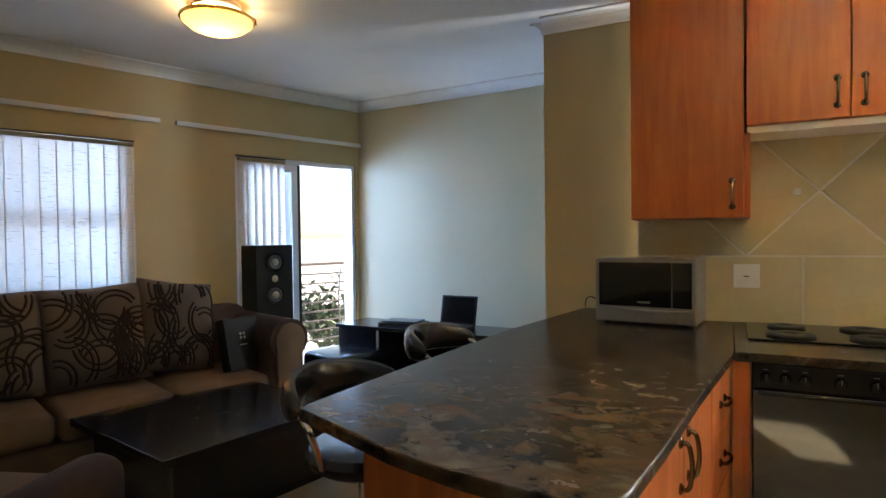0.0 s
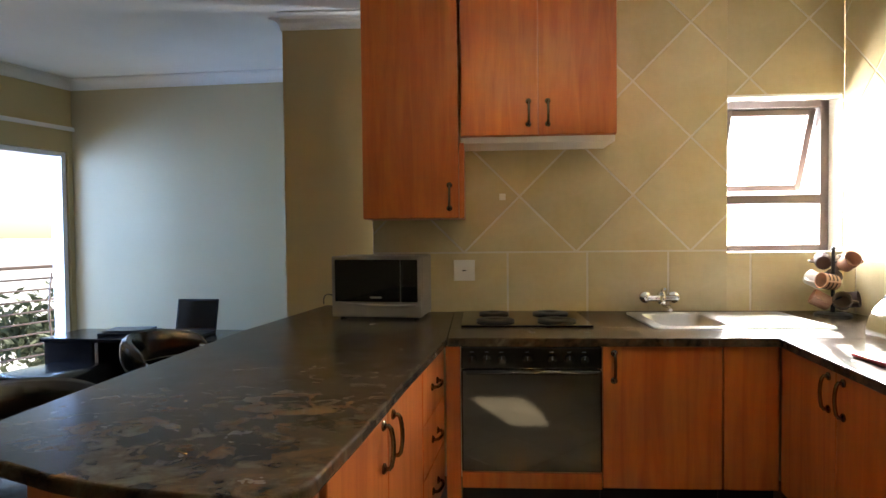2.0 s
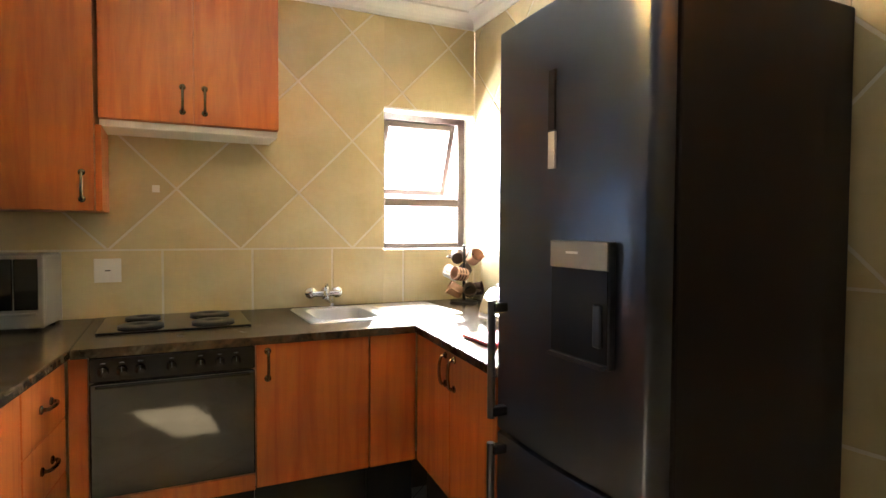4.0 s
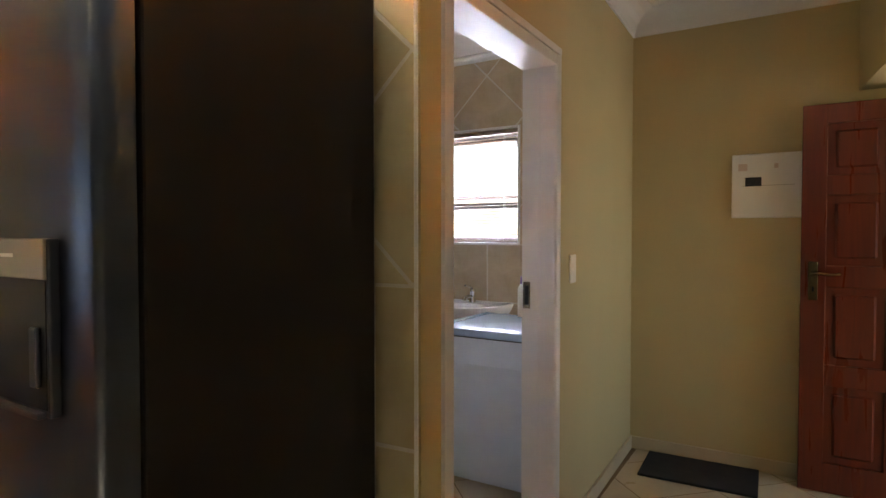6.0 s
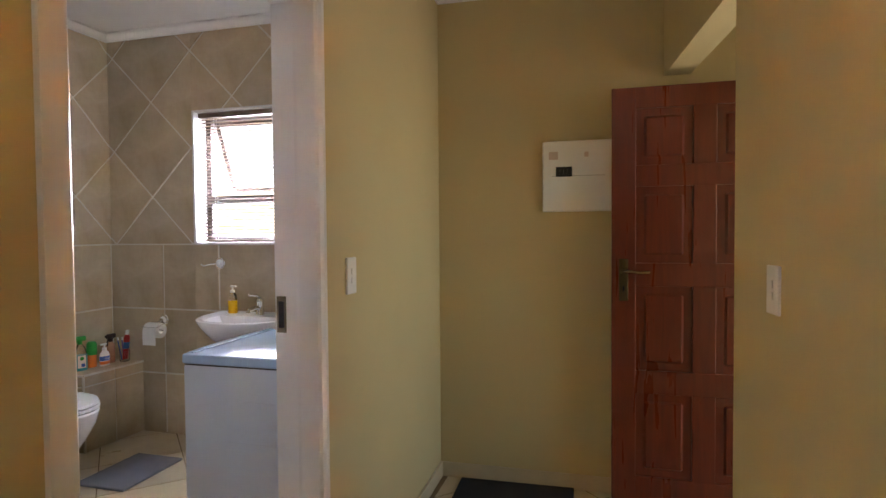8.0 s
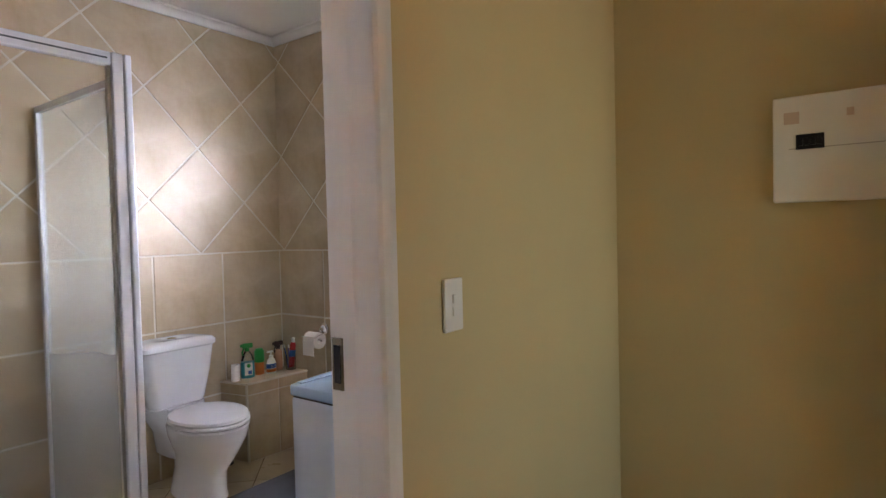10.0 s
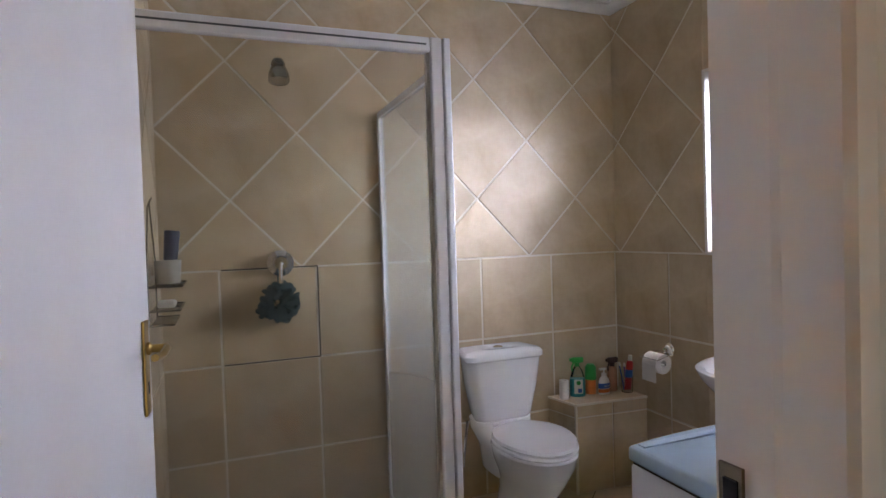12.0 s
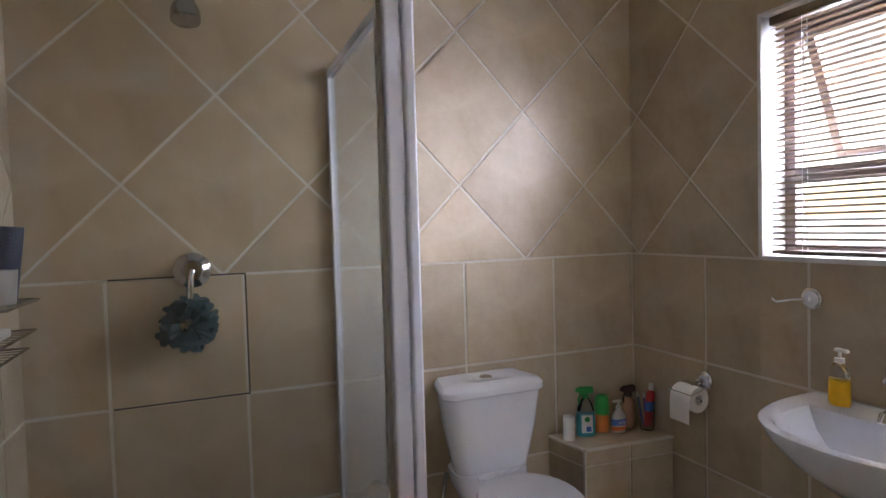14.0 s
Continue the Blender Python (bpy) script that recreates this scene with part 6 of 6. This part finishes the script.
def paper_holder():
    t = thing("paper_holder", pose(4.386, 2.60, 0.735), "chrome and white toilet paper holder with flap", "paper holder")
    part("rosette", lathe([(0, 0), (0.034, 0), (0.036, 0.008), (0.028, 0.016), (0.012, 0.02), (0.012, 0.04), (0, 0.04)], 24, pose(0, 0, 0.03, 0, -90)), CHROME, t, "", True)
    part("rosette_cap", lathe([(0, 0.017), (0.024, 0.016), (0.02, 0.022), (0, 0.024)], 20, pose(-0.001, 0, 0.03, 0, -90)), CERAMIC, t, "", True)
    part("arm", tube([(-0.04, 0, 0.03), (-0.075, 0.0, 0.02), (-0.08, 0.0, -0.02), (-0.08, -0.05, -0.03), (-0.08, 0.07, -0.03)], 0.005, 8), CHROME, t, "", True)
    bm = slab([(-0.13, -0.045), (-0.03, -0.045), (-0.03, 0.075), (-0.13, 0.075)], 0.0, 0.002, 0)
    bm.transform(pose(0, 0, 0.025, 0, -14, 0))
    part("flap", bm, CHROME, t, "shiny flap")
    r = thing("toilet_roll", pose(4.306, 2.612, 0.705), "white toilet paper roll on its holder", "toilet roll")
    part("roll", lathe([(0.02, -0.05), (0.05, -0.05), (0.05, 0.05), (0.02, 0.05), (0.02, -0.05)], 26, pose(0, 0, 0, 90)), PAPER, r, "", True)
    part("loose_sheet", slab([(-0.052, -0.05), (-0.05, -0.05), (-0.05, 0.05), (-0.052, 0.05)], -0.09, 0.0, 0), PAPER, r)


paper_holder()
t = thing("towel_hook", pose(4.386, 2.157, 1.142), "chrome wall hook with a white ceramic boss", "hook")
part("rosette", lathe([(0, 0), (0.034, 0), (0.036, 0.008), (0.03, 0.012), (0, 0.012)], 24, pose(0, 0, 0, 0, -90)), CHROME, t, "", True)
part("boss", lathe([(0, 0.012), (0.027, 0.012), (0.022, 0.02), (0.01, 0.024), (0.01, 0.035), (0, 0.036)], 20, pose(0, 0, 0, 0, -90)), CERAMIC, t, "", True)
part("hook", tube([(-0.035, 0, 0), (-0.05, 0.035, -0.003), (-0.058, 0.085, -0.014), (-0.06, 0.10, -0.004)], 0.006, 8), CHROME, t, "", True)


def basin():
    t = thing("wash_basin", pose(4.388, 1.84, -0.022), "white ceramic wash basin on a pedestal with chrome tap", "basin")

    def ring(rx, ry, z, off=0.0, n=36):
        """D-shape: straight at the wall (x = 0), rounded towards the room."""
        out = []
        for i in range(n):
            a = math.pi * (-0.5 + i / (n - 1))
            out.append((-off - rx * max(0, math.cos(a)) ** 0.75, ry * math.copysign(abs(math.sin(a)) ** 0.8, math.sin(a)), z))
        return out
    part("bowl", loft([ring(0.16, 0.11, 0.63), ring(0.26, 0.18, 0.66), ring(0.36, 0.255, 0.735), ring(0.43, 0.30, 0.81), ring(0.45, 0.315, 0.845), ring(0.452, 0.317, 0.853), ring(0.445, 0.31, 0.858), ring(0.425, 0.29, 0.856),
                       ring(0.30, 0.25, 0.845, 0.115), ring(0.27, 0.22, 0.78, 0.125), ring(0.20, 0.15, 0.72, 0.145), ring(0.10, 0.08, 0.70, 0.17)]), CERAMIC, t, "", True)
    part("pedestal", loft([oval(-0.16, 0, 0.11, 0.10, 0.0225), oval(-0.16, 0, 0.10, 0.09, 0.04), oval(-0.15, 0, 0.085, 0.08, 0.4), oval(-0.14, 0, 0.10, 0.10, 0.645)]), CERAMIC, t, "", True)
    tp = part("tap_body", lathe([(0, 0), (0.026, 0), (0.025, 0.01), (0.021, 0.03), (0.021, 0.075), (0.024, 0.085), (0.018, 0.10), (0, 0.104)], 20, pose(-0.07, -0.01, 0.853)), CHROME, t, "chrome mixer tap", True)
    part("spout", tube([(-0.07, -0.01, 0.895), (-0.12, -0.005, 0.90), (-0.175, 0.0, 0.892), (-0.18, 0.0, 0.875)], 0.012, 10), CHROME, tp, "", True)
    part("lever", tube([(-0.065, -0.01, 0.955), (-0.10, -0.006, 0.975), (-0.165, 0.0, 0.985)], 0.008, 8), CHROME, tp, "", True)
    part("overflow", lathe([(0, 0), (0.012, 0), (0.012, 0.003), (0, 0.003)], 14, pose(-0.134, 0.0, 0.80, 0, -75)), BLACK_PL, t)


basin()
b = bottle("soap_dispenser", 4.325, 2.03, [(0, 0), (0.032, 0), (0.034, 0.01), (0.033, 0.075), (0.032, 0.078), (0, 0.078)], YELLOW_LQ, "clear pump bottle with yellow liquid soap on the basin", None, 0.7, 80, z=0.834)
bm = lathe([(0.0325, 0.0785), (0.031, 0.10), (0.022, 0.122), (0.013, 0.13), (0, 0.13)], 22)
bmesh.ops.scale(bm, vec=(1, 0.7, 1), verts=bm.verts)
part("clear_shoulder", bm, CRYSTAL, b, "clear empty upper part", True)
pump(0.13, WHITE_PL)(b)
b = bottle("detergent_bottle", 3.80, 1.19, [(0, 0), (0.035, 0), (0.036, 0.01), (0.036, 0.17), (0.02, 0.2), (0, 0.2)], WHITE_PL, "white bottle with purple cap on the washing machine", None, z=0.836)
part("cap", lathe([(0, 0.2), (0.022, 0.2), (0.02, 0.245), (0, 0.25)], 16), PURPLE_PL, b, "purple cap", True)


def washing_machine():
    t = thing("washing_machine", pose(3.215, 0.79, 0), "white top-panel washing machine with grey-lit side", "washing machine")
    W, D, H = 0.63, 0.705, 0.80
    out = [(0.0, 0.0), (W, 0.0), (W, D - 0.025)] + [(W - W * i / 8, D - 0.025 + 0.025 * math.sin(math.pi * i / 8) ** 0.7) for i in range(1, 8)] + [(0, D - 0.025)]
    part("body", slab(out, 0.02, H - 0.012, 0.008), WHITE_EN, t, "", True)
    top = [(-0.004, 0.0), (W + 0.004, 0.0), (W + 0.004, D - 0.02)] + [(W + 0.004 - (W + 0.008) * i / 8, D - 0.02 + 0.027 * math.sin(math.pi * i / 8) ** 0.7) for i in range(1, 8)] + [(-0.004, D - 0.02)]
    part("seam", slab([(x * 0.995 + 0.0015, y * 0.995) for x, y in out], H - 0.0125, H - 0.0085, 0), BLACK_PL, t, "dark seam under the top")
    part("top_panel", slab(top, H - 0.008, H + 0.035, 0.010, 3), LID_SKYLIT, t, "white top with blue sky light in its colour", True)
    part("front_lip", box(0.012, W - 0.012, D - 0.062, D - 0.034, H + 0.0352, H + 0.041, 0.003), LID_SKYLIT, t)
    part("rear_strip", box(0.01, W - 0.01, 0.005, 0.07, H + 0.0352, H + 0.043, 0.002), LID_SKYLIT, t)
    for z in (0.55, 0.38): part("side_pressing", box(-0.0015, 0.0, 0.16, D - 0.22, z, z + 0.10, 0.0006), WHITE_EN, t)
    d = part("porthole", lathe([(0.10, 0), (0.17, 0), (0.175, 0.012), (0.16, 0.024), (0.12, 0.02), (0.10, 0.006)], 30, pose(W / 2, D, 0.42, -90)), SILVER_PL, t, "", True)
    part("door_glass", lathe([(0, 0.03), (0.06, 0.025), (0.12, 0.008), (0, 0.002)], 30, pose(W / 2, D, 0.42, -90)), BLACK_GL, d, "dark glass", True)
    for x in (0.05, W - 0.05):
        for y in (0.05, D - 0.1): part("foot", lathe([(0, 0), (0.02, 0), (0.02, 0.02), (0, 0.02)], 10, pose(x, y, 0)), BLACK_PL, t)


washing_machine()
t = thing("bath_mat", pose(3.80, 2.33, 0), "small grey bath mat on the bathroom floor", "bath mat")
part("mat", box(-0.22, 0.22, -0.16, 0.16, 0.001, 0.016, 0.006), GREY_RUG, t)
t = thing("toilet_brush", pose(3.86, 2.93, 0), "dark toilet brush holder beside the ledge", "toilet brush")
part("holder", lathe([(0, 0), (0.05, 0), (0.045, 0.1), (0.04, 0.12), (0, 0.12)], 18), BLACK_PL, t, "", True)
part("brush_handle", tube([(0, 0, 0.12), (0, 0, 0.3)], 0.008, 8), BLACK_PL, t)

# ---- tiles, piece by piece ----
# kitchen back wall: u = 1.845 - x
KU = 1.845
win_k = [(0.008, 0.600, 1.235, 2.077)]
ku1 = KU + 0.668
tile_region(wall_kitchen, 0.0, ku1, 0.80, 1.247, straight_cells(KU - 0.505, 1.25, 2, 0, ku1), 0.0032, win_k, material=TILE_K)
tile_region(wall_kitchen, 0.0, ku1, 1.254, CZ - 0.08, diamond_cells(KU - 1.055, 1.25, 0, ku1, 1.25, CZ), 0.0032, win_k, material=TILE_K)
# partition, kitchen side: u = y - 0.732 along the wall; its end strip meets the painted hall wall
PL = math.hypot(0.095, 2.272)
tile_region(wall_partition, 0.0, PL - 0.004, 0.80, 1.204, straight_cells(0.0, 1.207, 3, 0, PL), 0.0032, material=TILE_K)
tile_region(wall_partition, 0.0, PL - 0.004, 1.211, CZ - 0.08, diamond_cells(-0.12, 1.207, 0, PL, 1.20, CZ), 0.0032, material=TILE_K)
strip = wall("wall_pier", (1.762, 0.602), (1.754, 0.731), 0, CZ, 0.12, GROUT, (), "tiled pier edge beside the fridge")
tile_region(strip, 0.006, 0.129, 0.36, 1.204, straight_cells(-0.30, 1.207, 2, 0, 0.13), 0.002, material=TILE_K)
tile_region(strip, 0.006, 0.129, 1.211, CZ - 0.08, diamond_cells(0.01, 1.207, 0, 0.13, 1.20, CZ), 0.002, material=TILE_K)
tagged(part("tile_edge_trim", box(1.753, 1.7605, 0.5935, 0.6035, 0, CZ - 0.085, 0.002), WHITE_PL), "white plastic tile edge trim", "trim", kind="structure")
# bathroom back wall: u = 4.394 - x
BU = 4.394
bl = BU - 1.986
tile_region(wall_bath_back, 0.0, bl, 0.0, 1.263, straight_cells(BU - 3.956, 1.266, 4, 0, bl), 0.0032)
tile_region(wall_bath_back, 0.0, bl, 1.27, CZ - 0.04, diamond_cells(BU - 2.593, 1.266, 0, bl, 1.266, CZ, 0.6125, 0.628), 0.0032)
# bathroom right wall: u = y - 0.732
rl = 3.034 - 0.732
win_b = [(0.744, 1.626, 1.262, 2.135)]
tile_region(wall_bath_right, 0.0, rl, 0.0, 1.263, straight_cells(2.607 - 0.732, 1.266, 4, 0, rl), 0.0032, win_b)
tile_region(wall_bath_right, 0.0, rl, 1.27, CZ - 0.04, diamond_cells(2.37 - 0.732, 1.266, 0, rl, 1.266, CZ, 0.62, 0.628), 0.0032, win_b)
# bathroom left wall: u = 3.034 - y
tile_region(wall_bath_left, 0.0, rl, 0.0, 1.263, straight_cells(0.20, 1.266, 4, 0, rl), 0.0032)
tile_region(wall_bath_left, 0.0, rl, 1.27, CZ - 0.04, diamond_cells(0.31, 1.266, 0, rl, 1.266, CZ, 0.62, 0.628), 0.0032)
# dark regrouted joints round the mixer tile
for x0, x1, z0, z1 in ((2.236, 2.668, 1.2635, 1.2695), (2.6635, 2.6695, 0.836, 1.266), (2.236, 2.668, 0.8315, 0.8375)):
    part("regrouted_joint", box(BU - x1, BU - x0, 0.0005, 0.004, z0, z1, 0), DARK_GROUT, wall_bath_back, "dark stained joint")


def floor_tiles():
    """Diagonal floor tiles; x and y of the plan."""
    def cells(x0, x1, y0, y1):
        return diamond_cells(0.1, 0.1, x0, x1, y0, y1, 0.62, 0.62, 0.006)
    base = new("tiling")
    base.parent = floor
    base.matrix_local = Matrix(((1, 0, 0, 0), (0, 0, 1, 0), (0, 1, 0, 0), (0, 0, 0, 1))) @ Matrix.Translation((0, -0.0055, 0))
    for x0, x1, y0, y1 in ((1.99, 4.39, 0.732, 3.03), (-1.0, 1.76, 0.6, 2.55), (-0.6, 4.22, -1.25, 0.6), (1.9, 2.8, 0.6, 0.732)):
        tile_region(base, x0, x1, y0, y1, cells(x0, x1, y0, y1), 0.0055, (), FLOOR_TILE)
    far = bmesh.new()
    for c in cells(-6, -1.0, -2, 4.6):
        for lim in ((0, -6.0, False), (0, -0.6, True), (1, -2.05, False), (1, 4.5, True)):
            c = clip(c, *lim) if c else c
        if len(c) > 2 and not (max(p[0] for p in c) > -1.0 and False):
            c = clip(c, 0, -1.0, True) if min(p[1] for p in c) > 0.5 else c
            if len(c) > 2: far.faces.new([far.verts.new((x, y, 0.0)) for x, y in c])
    tagged(part("living_floor_tiles", far, FLOOR_TILE, floor), "cream living room floor tiles", kind="stuff")


floor_tiles()
